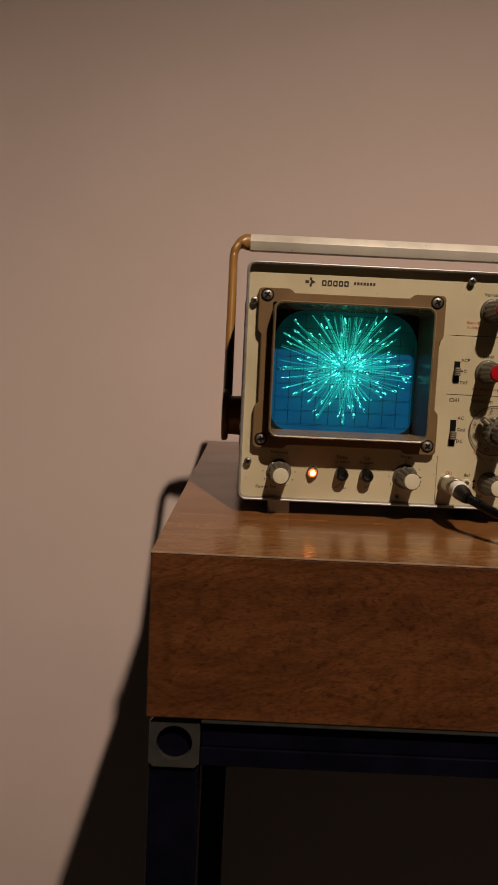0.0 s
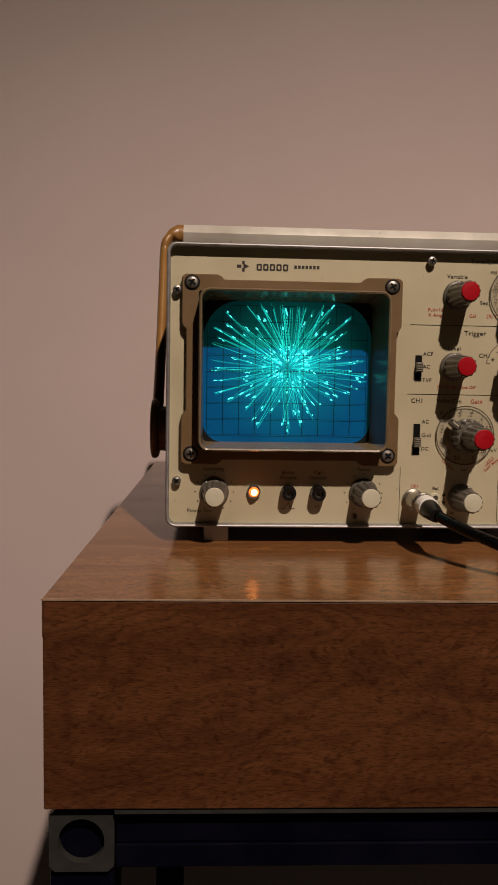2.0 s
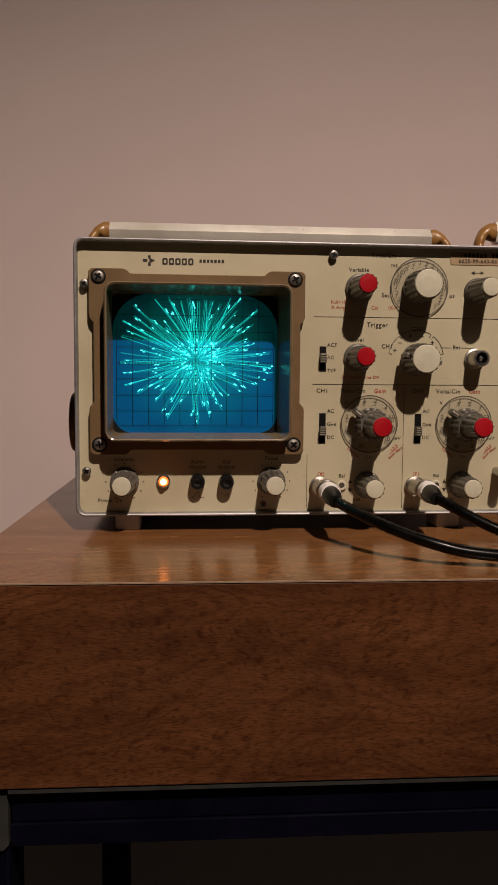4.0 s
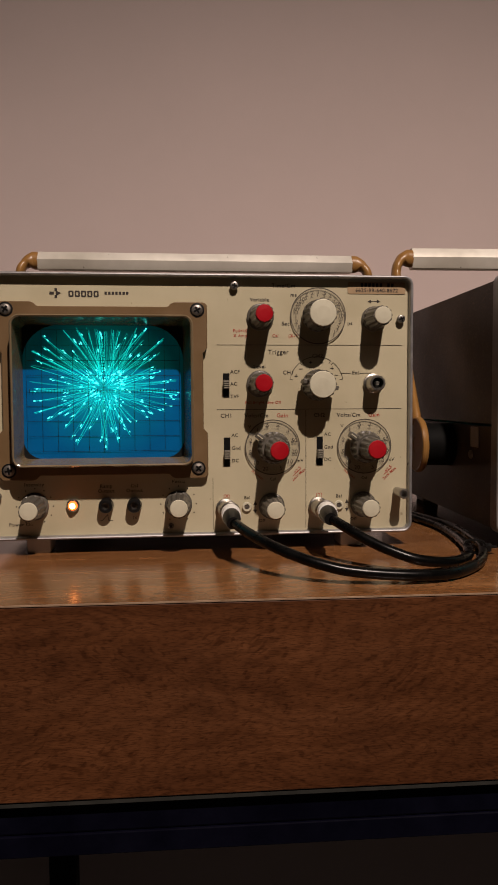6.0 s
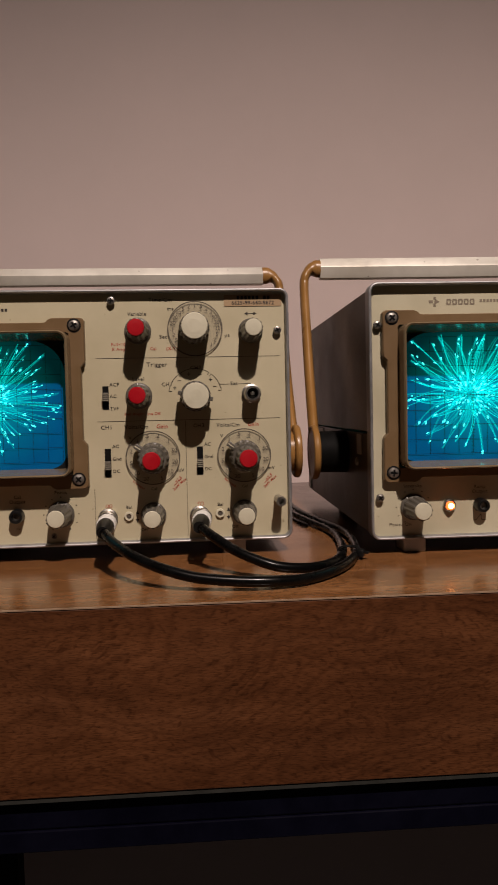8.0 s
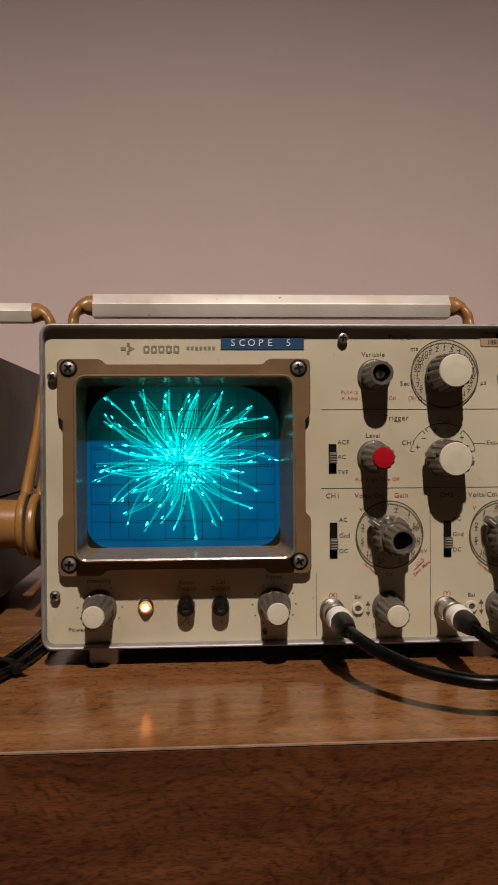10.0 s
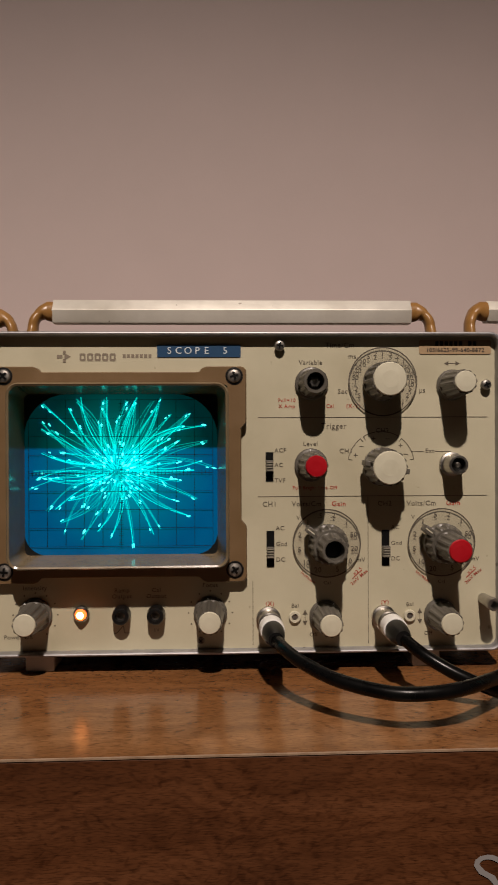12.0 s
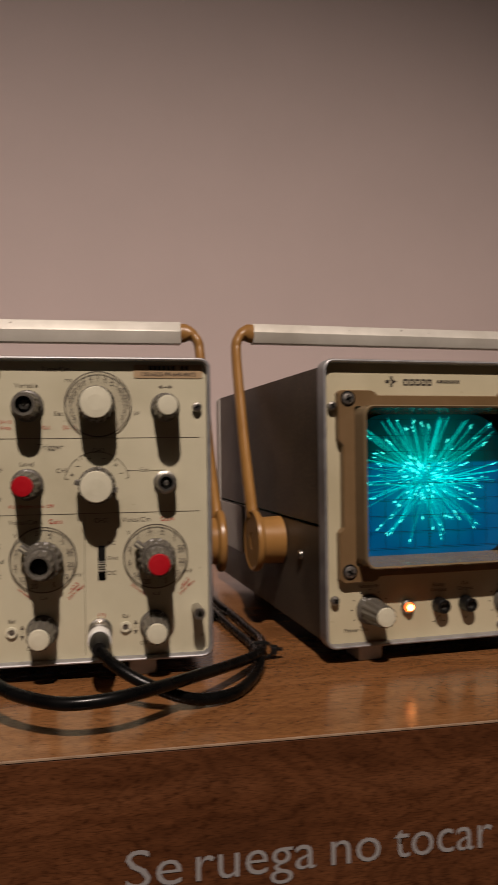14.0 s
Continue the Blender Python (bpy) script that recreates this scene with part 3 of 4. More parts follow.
def slide_switch(scope, u, v0, v1, at):
    s = part("slide_switch", box(u - 0.0021, u + 0.0021, FACE - 0.0004, FACE + 0.0004, v0, v1), M_BLACK, scope, "black slide switch slot", False, VB)
    bm = box(u - 0.0019, u + 0.0019, FACE - 0.0042, FACE - 0.0006, at - 0.0030, at + 0.0030, 0.0003)
    part("slider", bm, M_KNOB, s, "", True, VB)
    for i in range(4):
        z = at - 0.0021 + i * 0.0014
        part("rib", box(u - 0.0019, u + 0.0019, FACE - 0.0048, FACE - 0.0043, z - 0.0003, z + 0.0003), M_RIB, s, "", False, VB)


def socket(scope, u, v):
    s = part("output_socket", lathe(u, v, [(0.0048, FACE - 0.0002), (0.0048, FACE - 0.003), (0.0044, FACE - 0.0075), (0.0040, FACE - 0.008), (0.0026, FACE - 0.008), (0.0024, FACE - 0.001)], 28), M_BLACK, scope, "black output socket", True, VB)
    part("contact", lathe(u, v, [(0.0024, FACE - 0.0035), (0.0024, FACE - 0.0055), (0.0015, FACE - 0.0056), (0.0014, FACE - 0.0035)], 20), M_STEEL, s, "", True, VB)


def coax_jack(scope, u, v, open_end):
    tip = FACE - (0.0135 if open_end else 0.0168)
    j = part("coaxial_jack", lathe(u, v, [(0.0066, FACE - 0.0002), (0.0066, FACE - 0.0022), (0.0056, FACE - 0.0026), (0.0053, tip + 0.004), (0.0051, tip + 0.0003), (0.0048, tip),
                                     (0.0038, tip), (0.0036, tip + 0.0065)], 32), M_STEEL, scope, "nickel coaxial jack", True, VB)
    if open_end:
        part("insulator", lathe(u, v, [(0.0035, tip + 0.0060), (0.0035, tip + 0.0045), (0.0018, tip + 0.0043)], 24), M_BLACK, j, "", True, VB)
        part("centre_pin", lathe(u, v, [(0.0014, tip + 0.0050), (0.0014, tip + 0.0015), (0.0009, tip + 0.0010)], 14), M_STEEL, j, "", True, VB)


def starburst(screen, seed, rays, cu, cv, spread, bent, gain):
    """The drawn picture: rays from a dotted core to bright ends, each ray a part of its own."""
    rng = random.Random(seed)
    y = 0.0134
    wide = 1.35 if gain > 1 else 1.0
    u0, u1, v0, v1 = 0.0085, 0.1110, -0.0945, -0.0100

    def inside(p):
        return u0 < p[0] < u1 and v0 < p[1] < v1

    def ribbon(bm, pts, w, slot):
        last = None
        for i, p in enumerate(pts):
            q, s = pts[min(i + 1, len(pts) - 1)], pts[max(i - 1, 0)]
            d = Vector((q[0] - s[0], q[1] - s[1])).normalized()
            e = [bm.verts.new((p[0] + k * w * d.y, y, p[1] - k * w * d.x)) for k in (-0.5, 0.5)]
            if last:
                bm.faces.new((last[0], last[1], e[1], e[0])).material_index = slot
            last = e

    def dot(bm, p, r, stretch, ang, slot=2):
        vs = []
        for i in range(8):
            a = 2 * math.pi * i / 8
            x, z = r * stretch * math.cos(a), r * math.sin(a)
            vs.append(bm.verts.new((p[0] + x * math.cos(ang) - z * math.sin(ang), y - 0.0002, p[1] + x * math.sin(ang) + z * math.cos(ang))))
        bm.faces.new(vs).material_index = slot

    def place(name, bm, note=""):
        ob = part(name, bm, None, screen, note, False, VB)
        for material in TRACES[gain]:
            ob.data.materials.append(material)
        return ob

    for i in range(rays):
        bm = bmesh.new()
        a = 2 * math.pi * (i + rng.uniform(-0.9, 0.9)) / rays
        up = 0.5 + 0.5 * math.sin(a)
        if up < 0.3 and rng.random() < 0.3:
            bm.free()
            continue
        reach = spread * rng.uniform(0.50, 1.12) * (0.92 + 0.34 * up)
        bend = rng.uniform(-0.13, 0.13) * bent
        tip = (cu + reach * math.cos(a + bend), cv + reach * math.sin(a + bend) * 0.92)
        pts = []
        for strand in range(rng.choice((2, 3, 3, 4))):
            b0 = a + rng.uniform(-0.5, 0.5)
            r0 = spread * rng.uniform(0.03, 0.30)
            root = (cu + r0 * math.cos(b0), cv + r0 * math.sin(b0) * 0.92)
            end = (tip[0] + rng.uniform(-0.0008, 0.0008), tip[1] + rng.uniform(-0.0008, 0.0008))
            pts = []
            for j in range(10):
                f = j / 9
                sag = bend * reach * 0.5 * math.sin(math.pi * f)
                p = (root[0] + (end[0] - root[0]) * f + sag * math.sin(a), root[1] + (end[1] - root[1]) * f - sag * math.cos(a))
                if not inside(p):
                    break
                pts.append(p)
            if len(pts) > 2:
                bright = rng.random() < 0.18 + 0.22 * up
                ribbon(bm, pts, wide * (rng.uniform(0.00026, 0.0004) if bright else rng.uniform(0.0002, 0.0004)), 1 if bright else 0)
        if len(pts) == 10:
            for k in range(rng.choice((1, 2, 2))):
                q = rng.uniform(0.90, 1.0)
                p = (cu + (tip[0] - cu) * q + rng.uniform(-0.0008, 0.0008), cv + (tip[1] - cv) * q + rng.uniform(-0.0008, 0.0008))
                dot(bm, p, rng.uniform(0.00030, 0.00044), rng.uniform(1.6, 3.6), math.atan2(pts[-1][1] - pts[-3][1], pts[-1][0] - pts[-3][0]) + rng.uniform(-0.15, 0.15))
        if len(bm.faces):
            place("trace_ray", bm)
        else:
            bm.free()
    bm = bmesh.new()
    for i in range(120):
        b = rng.uniform(0, 2 * math.pi)
        r = spread * (0.12 + 0.30 * rng.random() ** 0.9)
        up = 0.5 + 0.5 * math.sin(b)
        dot(bm, (cu + r * math.cos(b), cv + r * math.sin(b) * 0.85), rng.uniform(0.0003, 0.00055), rng.uniform(1.2, 3.0), b + rng.uniform(-0.3, 0.3), 2 if rng.random() < 0.45 + 0.4 * up else 1)
    tagged(place("trace_core", bm, "crowded glowing green core of dots"), kind="stuff")


def oscilloscope(x, y, yaw, label, seed, rays, burst, tape, capless, stock, logo, play, lean=0.0, lift=0.0, tall=0.0080):
    s = tagged(new("oscilloscope"), label, "oscilloscope", "row of oscilloscopes on the plinth")
    s.matrix_world = Matrix.Translation((x, y, TOP)) @ Matrix.Rotation(radians(yaw), 4, "Z")

    gain = 1.25 if tape else 1.0
    print_ink = M_WORNINK if tape else M_INK
    # covers
    u0, u1, v0, v1, seam = -0.0138, 0.2648, -0.1462, 0.0200, -0.076
    wall_t = 0.002
    for name, a, b, inset, flat in (("upper_cover", seam, v1, 0.0, v1 - wall_t), ("lower_cover", v0, seam - 0.0012, 0.0006, v0)):
        bm = box(u0 + inset, u0 + inset + wall_t, 0.009, 0.290, a, b, 0.0006)
        box(u1 - inset - wall_t, u1 - inset, 0.009, 0.290, a, b, 0.0006, bm)
        box(u0 + inset + wall_t, u1 - inset - wall_t, 0.009, 0.290, flat, flat + wall_t, 0, bm)
        part(name, bm, M_COVER, s, "dark brown textured metal cover", True, VB)
    part("rear_frame", loft([round_rect(u0 - 0.001, u1 + 0.001, v0 - 0.001, v1 + 0.001, 0.005, q) for q in (0.2905, 0.303)]), M_REAR, s, "pale grey rear frame", True, VB)
    # front frame
    o = lambda k, q: round_rect(-0.0152 + k, 0.2662 - k, -0.1486 + k, 0.0238 - k, 0.0062 - k * 0.8, q)
    part("front_frame", loft([o(0.0, 0.011), o(0.0, 0.0010), o(0.0004, 0.0002), o(0.0010, -0.0001), o(0.0016, 0.0002), o(0.0020, 0.0010), o(0.0022, 0.009)], False, False), M_RIM, s,
         "cast aluminium front frame with worn edges", True, VB)
    hole = lambda q: round_rect(0.0028, 0.1200, -0.1018, -0.0030, 0.004, q)
    edge = lambda q: round_rect(-0.0131, 0.2641, -0.1465, 0.0217, 0.0035, q)
    panel = part("front_panel", loft([edge(0.0085), edge(FACE), hole(FACE), hole(0.0085)], False, False), M_PALEPANEL if tape else M_PANEL, s, "cream painted control panel", False, VB)

    def t(body, size, u, v, ink=M_INK, align="CENTER", turn=0.0, name="printed_text"):
        return words(body, size * 1.05, u, v, FACE - 0.0002, print_ink if ink is M_INK else ink, panel, align, turn, name, VB, 0.0, 1.12, 0.006 if tape else 0.011)

    def line(ua, ub, va, vb, w=0.00026, ink=M_INK):
        if abs(ub - ua) > abs(vb - va):
            bm = box(ua, ub, FACE - 0.00022, FACE - 0.00002, va - w / 2, va + w / 2)
        else:
            bm = box(ua - w / 2, ua + w / 2, FACE - 0.00022, FACE - 0.00002, va, vb)
        part("printed_line", bm, print_ink if ink is M_INK else ink, panel, "", False, VB)

    # bezel round the tube
    def corner(cu, cv, su, sv):
        pts = [(0.0, -0.0325), (0.0, -0.0300), (-0.0025, -0.0270), (-0.0028, -0.0250), (-0.0028, 0.0010), (-0.0016, 0.0024), (0.0, 0.0030), (0.0185, 0.0030), (0.0205, 0.0022), (0.0225, 0.0002), (0.0250, 0.0)]
        return [(cu + su * p, cv + sv * q) for p, q in pts]
    bu0, bu1, bv0, bv1 = -0.0034, 0.1252, -0.1068, 0.0022
    outline = corner(bu0, bv1, 1, 1) + corner(bu1, bv1, -1, 1)[::-1] + corner(bu1, bv0, -1, -1) + corner(bu0, bv0, 1, -1)[::-1]
    # plate ring: outline to the hood's foot, point by point
    mid_u, mid_v = (bu0 + bu1) / 2, (bv0 + bv1) / 2
    inner = []
    hu, hv = 0.0568, 0.0478
    for p, q in outline:
        k = min(hu / max(abs(p - mid_u), 1e-6), hv / max(abs(q - mid_v), 1e-6))
        inner.append((mid_u + (p - mid_u) * k, mid_v + (q - mid_v) * k))
    ring = lambda pts, q, k=1.0: [(mid_u + (a - mid_u) * k, q, mid_v + (b - mid_v) * k) for a, b in pts]
    bezel = part("screen_bezel", loft([ring(outline, FACE - 0.0001), ring(outline, 0.0010), ring(outline, 0.0, 0.991), ring(inner, 0.0), ring(inner, 0.004)], False, False), M_BEZEL, s,
                 "brown plastic screen bezel with cut-out corners", True, VB)
    r = lambda k, q, c: round_rect(0.0062 - k, 0.1168 + k, -0.0986 - k, -0.0060 + k, c, q)
    part("hood", loft([r(0.0020, 0.003, 0.0066), r(0.0017, -0.0125, 0.0064), r(0.0009, -0.0138, 0.0056), r(0.0, -0.0132, 0.0050), round_rect(0.0072, 0.1122, -0.0966, -0.0088, 0.0030, 0.0142)], False, False),
         M_HOOD, bezel, "glossy brown projecting screen hood", True, VB)
    for u, v, a in ((0, 0, 12), (0.1215, 0, 40), (0.1215, -0.1032, 25), (0, -0.1032, 60)):
        # Shade of the screw recess drawn as a black ring on the plate.
        part("counterbore_shade", lathe(u, v, [(0.0047, 0.001), (0.0047, -0.0002), (0.0040, -0.0003)], 28), M_BLACK, bezel, "", True, VB)
        screw(u, v, -0.0012, 0.0037, bezel, "bezel_screw", a + seed * 7)
    screen = part("screen", box(0.0064, 0.1130, 0.0140, 0.0170, -0.0974, -0.0080), SCREENS[gain], s, "blue filtered tube screen", False, VB)
    for su, cu in ((1, 0.0070), (-1, 0.1124)):
        for sv, cv, k in ((1, -0.0968, 1.0), (-1, -0.0086, 1.9)):
            pts = [(cu, cv)] + [(cu + su * 0.0125 * k * (1 - math.cos(a)), cv + sv * 0.0125 * k * (1 - math.sin(a))) for a in [math.pi / 2 * i / 8 for i in range(9)]]
            part("tube_mask", prism(pts, 0.0136, 0.0139), M_MASK, screen, "black rounded corner of the tube", False, VB)
    bm = bmesh.new()
    gu, gv, g, w = 0.0596, -0.0519, 0.01003, 0.00022
    for i in range(-5, 6):
        box(gu + i * g - w / 2, gu + i * g + w / 2, 0.01325, 0.01332, gv - 4 * g, gv + 4 * g, 0, bm)
    for i in range(-4, 5):
        box(gu - 5 * g, gu + 5 * g, 0.01318, 0.01324, gv + i * g - w / 2, gv + i * g + w / 2, 0, bm)
    for i in range(-25, 26):
        box(gu + i * g / 5 - w / 2, gu + i * g / 5 + w / 2, 0.01311, 0.01317, gv - 0.0012, gv + 0.0012, 0, bm)
    for i in range(-20, 21):
        box(gu - 0.0012, gu + 0.0012, 0.01304, 0.01310, gv + i * g / 5 - w / 2, gv + i * g / 5 + w / 2, 0, bm)
    part("graticule", bm, M_LINE, screen, "fine dark measuring grid", False, VB)
    starburst(screen, seed, rays, *burst, gain)

    # panel screws, post and feet
    for u, v, a in ((0.1461, 0.0165, 10), (0.2585, -0.0046, 70), (-0.0090, -0.0042, 33), (-0.0085, -0.1202, 50)):
        part("stand_off", lathe(u, v, [(0.0024, FACE - 0.0001), (0.0024, FACE - 0.0020)], 18), M_SCREW, s, "", True, VB)
        screw(u, v, FACE - 0.0036, 0.0028, s, "panel_screw", a)
    post = part("earth_post", lathe(0.2572, -0.1212, [(0.0030, FACE - 0.0001), (0.0030, FACE - 0.012), (0.0034, FACE - 0.0125), (0.0034, FACE - 0.0165), (0.0031, FACE - 0.017), (0.0020, FACE - 0.017), (0.0019, FACE - 0.010)], 24), M_STEEL, s,
                "nickel earth post", True, VB)
    screw(0.1030, -0.1420, FACE - 0.0012, 0.0020, s, "trim_screw", 45)
    for u in (0.0085, 0.2185):
        for d in (0.008, 0.235):
            part("foot", box(u, u + 0.0155, d, d + 0.022, -VB, -0.1468, 0.0012), M_REAR, s, "small grey-brown foot", True, VB)

    # handle
    hz, hd, mid = 0.0675 + lift, 0.194, 0.1255 + play
    section = [(-0.0046, -0.84), (-0.0040, -0.96), (-0.0030, -1.0), (0.0054, -1.0), (0.0066, -0.9), (0.0070, -0.75), (0.0070, 0.6), (0.0060, 0.92), (0.0046, 1.0), (-0.0004, 1.0), (-0.0018, 0.95), (-0.0064, 0.20), (-0.0070, 0.06)]
    rings = []
    for u in (-0.1413, -0.1408, 0.1408, 0.1413):
        k = 0.0 if abs(u) < 0.1410 else 0.0005
        rings.append([(mid + u, hd + p * (1 - k * 60), hz + r_ * tall * (1 - k * 60)) for p, r_ in section])
    handle = part("handle", loft(rings), M_GRIP, s, "scuffed aluminium carrying grip", True, VB)
    pd, pv = 0.096, -0.094
    for sgn, edge in ((-1, -0.0138), (1, 0.2648)):
        w = lambda q: edge + sgn * q
        h = lambda q: mid + sgn * q
        out = lean if sgn < 0 else 0.0
        g = lambda q, k=0.0: 0.1255 + play * k + sgn * (q + out * (1.0 - k))
        path = [(h(0.1409), hd, hz), (h(0.1455), hd, hz), (h(0.1510), hd - 0.0005, hz - 0.0018), (h(0.1552), hd - 0.003, hz - 0.0075), (h(0.1565), hd - 0.005, hz - 0.017), (g(0.1566, 0.8), 0.175, 0.026), (g(0.1568, 0.4), 0.141, -0.031), (g(0.1570), pd + 0.0125, pv + 0.0225), (g(0.1572), pd + 0.0085, pv + 0.0160)]
        part("arm", tube(path, lambda f: 0.0078 if f < 0.12 else max(0.0041, 0.0078 - (f - 0.12) * 0.02), 28, 10, lambda f: 0.85 if f < 0.12 else min(1.55, 0.85 + (f - 0.12) * 4), (0, 1, 0)), M_TAN, handle, "tan plastic handle arm", True, VB)
        turned = lambda rows: loft([[(a, pd + r_ * math.cos(2 * math.pi * i / 40), pv + r_ * math.sin(2 * math.pi * i / 40)) for i in range(40)] for a, r_ in rows])
        part("hub", turned(((g(0.1552), 0.0190), (g(0.1558), 0.0207), (g(0.1570), 0.0216), (g(0.1588), 0.0218), (g(0.1602), 0.0214), (g(0.1608), 0.0204), (g(0.1606), 0.0192), (g(0.1603), 0.0186), (g(0.1603), 0.0060), (g(0.1600), 0.0054))), M_TAN, handle, "round tan hub of the arm", True, VB)
        # The boss of the outward-leaning arm has its shade painted in as black.
        part("boss", turned(((w(0.0002), 0.0168), (g(0.1551), 0.0162))), M_SHADEDBOSS if out > 0 else M_TAN, handle, "", True, VB)
        rings = [[(w(q), 0.050 + r_ * math.cos(2 * math.pi * i / 20), -0.0986 + r_ * math.sin(2 * math.pi * i / 20)) for i in range(20)] for q, r_ in ((0.0, 0.0032), (0.0012, 0.0030), (0.0018, 0.0018))]
        part("side_screw", loft(rings), M_STEEL, s, "", True, VB)
        pa, pb = sorted((w(-0.0004), w(0.0005)))
        part("side_plate", box(pa, pb, 0.205, 0.2895, -0.118, -0.0785, 0.0003), M_REAR, s, "pale metal side plate near the rear", False, VB)

    # screen controls along the foot of the panel
    small_knob(s, 0.0148, -0.1272, M_IVORY, -0.0175, 0.0057, 0.0090, 128)
    small_knob(s, 0.1082, -0.1272, M_IVORY, -0.0175, 0.0057, 0.0090, 100)
    lamp = part("pilot_lamp", lathe(0.0393, -0.1268, [(0.0042, FACE - 0.0001), (0.0042, FACE - 0.0022), (0.0034, FACE - 0.0032), (0.0031, FACE - 0.0032)], 28, close_end=False), M_STEEL, s, "lit orange pilot lamp", True, VB)
    part("lens", lathe(0.0393, -0.1268, [(0.0031, FACE - 0.003), (0.0028, FACE - 0.0042), (0.0020, FACE - 0.0050)], 24), M_NEON, lamp, "glowing orange lens", True, VB)
    part("lens_core", lathe(0.0393, -0.1268, [(0.0022, FACE - 0.0046), (0.0018, FACE - 0.0054), (0.0008, FACE - 0.0057)], 16), M_NEONCORE, lamp, "", True, VB)
    socket(s, 0.0608, -0.1271)
    socket(s, 0.0792, -0.1272)
    t("Intensity", 0.0031, 0.0145, -0.1130)
    t("Power On", 0.0031, -0.0020, -0.1391, M_INK, "LEFT")
    t("Ramp", 0.0031, 0.0608, -0.1147)
    t("Output", 0.0031, 0.0608, -0.1179)
    t("Cal", 0.0031, 0.0792, -0.1147)
    t("Output", 0.0031, 0.0792, -0.1179)
    t("1V", 0.0026, 0.0792, -0.1362)
    t("Focus", 0.0031, 0.1082, -0.1124)
    for cu in (0.0148, 0.1082):
        bm = bmesh.new()
        for i in range(11):
            a = radians(-60 + 30 * i)
            p, q = cu + 0.0118 * math.cos(a), -0.1272 + 0.0118 * math.sin(a)
            prism([(p + 0.00045 * math.cos(k), q + 0.00045 * math.sin(k)) for k in [math.pi * j / 4 for j in range(8)]], FACE - 0.0002, FACE - 0.00003, 0, bm)
        part("printed_dots", bm, print_ink, panel, "", False, VB)
    bm = bmesh.new()
    for p, q in (((0.0565, -0.1375), (0.0580, -0.1375)), ((0.0580, -0.1375), (0.0615, -0.1335)), ((0.0615, -0.1335), (0.0622, -0.1375)), ((0.0622, -0.1375), (0.0650, -0.1375))):
        d = Vector((q[0] - p[0], q[1] - p[1])).normalized() * 0.00018
        bm.faces.new([bm.verts.new((a, FACE - 0.0002, b)) for a, b in ((p[0] - d.y, p[1] + d.x), (q[0] - d.y, q[1] + d.x), (q[0] + d.y, q[1] - d.x), (p[0] + d.y, p[1] - d.x))])
    part("printed_ramp", bm, M_INK, panel, "", False, VB)

    # maker's mark as plain shapes
    ink = M_INK if logo else M_GREYINK
    bm = bmesh.new()
    box(0.0268, 0.0296, FACE - 0.0002, FACE - 0.00003, 0.0101, 0.0119, 0, bm)
    box(0.0300, 0.0316, FACE - 0.0002, FACE - 0.00003, 0.0122, 0.0142, 0, bm)
    box(0.0300, 0.0316, FACE - 0.0002, FACE - 0.00003, 0.0078, 0.0098, 0, bm)
    prism([(0.0308, 0.0128), (0.0342, 0.0110), (0.0308, 0.0092)], FACE - 0.0002, FACE - 0.00003, 0, bm)
    part("mark", bm, ink, panel, "", False, VB)
    for k in range(5):
        ua = 0.0388 + k * 0.0040
        bm = loft([round_rect(ua, ua + 0.0033, 0.0086, 0.0127, 0.0008, FACE - 0.0002, 3), round_rect(ua + 0.0010, ua + 0.0023, 0.0096, 0.0117, 0.0003, FACE - 0.0002, 3)], False, False)
        part("mark", bm, ink, panel, "", False, VB)
    for k in range(7):
        ua = 0.0618 + k * 0.0023
        part("mark", box(ua, ua + 0.0016, FACE - 0.0002, FACE - 0.00003, 0.0103, 0.0122), ink, panel, "", False, VB)

    # time base
    v_red, i_red = (None if capless else M_RED), M_RED
    small_knob(s, 0.1634, -0.0038, v_red, -0.0180, 0.0056, 0.0090, 92)
    marks = [(90, "1")] + [(90 + 15 * (i + 1), b) for i, b in enumerate(("2", "5", "10", "20", "50", ".1", ".2", ".5"))] + [(90 - 15 * (i + 1), b) for i, b in enumerate((".5", ".2", ".1", "50", "20", "10", "5", "2", "1"))]
    dial(s, panel, 0.2022, -0.0028, 0.0186, marks, 0.0037)
    large_knob(s, 0.2015, -0.0030, 40, False)
    small_knob(s, 0.2402, -0.0046, M_IVORY, -0.0180, 0.0056, 0.0084, 80)
    t("Variable", 0.0033, 0.1630, 0.0077)
    t("Pull×10", 0.0027, 0.1500, -0.0128, M_REDINK)
    t("X Amp", 0.0027, 0.1500, -0.0160, M_REDINK)
    t("Cal", 0.0027, 0.1735, -0.0160, M_REDINK)
    t("Time/Cm", 0.0036, 0.1790, 0.0170)
    t("ms", 0.0034, 0.1858, 0.0110)
    t("Sec", 0.0034, 0.1805, -0.0080)
    t("µs", 0.0034, 0.2240, -0.0075)
    t("(X-Y)", 0.0030, 0.1862, -0.0160, M_REDINK)
    bm = bmesh.new()
    for ua, ub, tip in ((0.2362, 0.2385, -1), (0.2425, 0.2448, 1)):
        pts = [(ua, 0.0072), (ub, 0.0084), (ub, 0.0060)] if tip < 0 else [(ub, 0.0072), (ua, 0.0084), (ua, 0.0060)]
        prism(pts, FACE - 0.0002, FACE - 0.00003, 0, bm)
    box(0.2383, 0.2427, FACE - 0.0002, FACE - 0.00003, 0.00705, 0.00735, 0, bm)
    part("printed_arrow", bm, print_ink, panel, "", False, VB)
    line(0.1345, 0.2600, -0.0220, -0.0220)
    line(0.1340, 0.2596, -0.0648, -0.0648)
    line(0.1312, 0.1312, -0.1450, -0.1105)
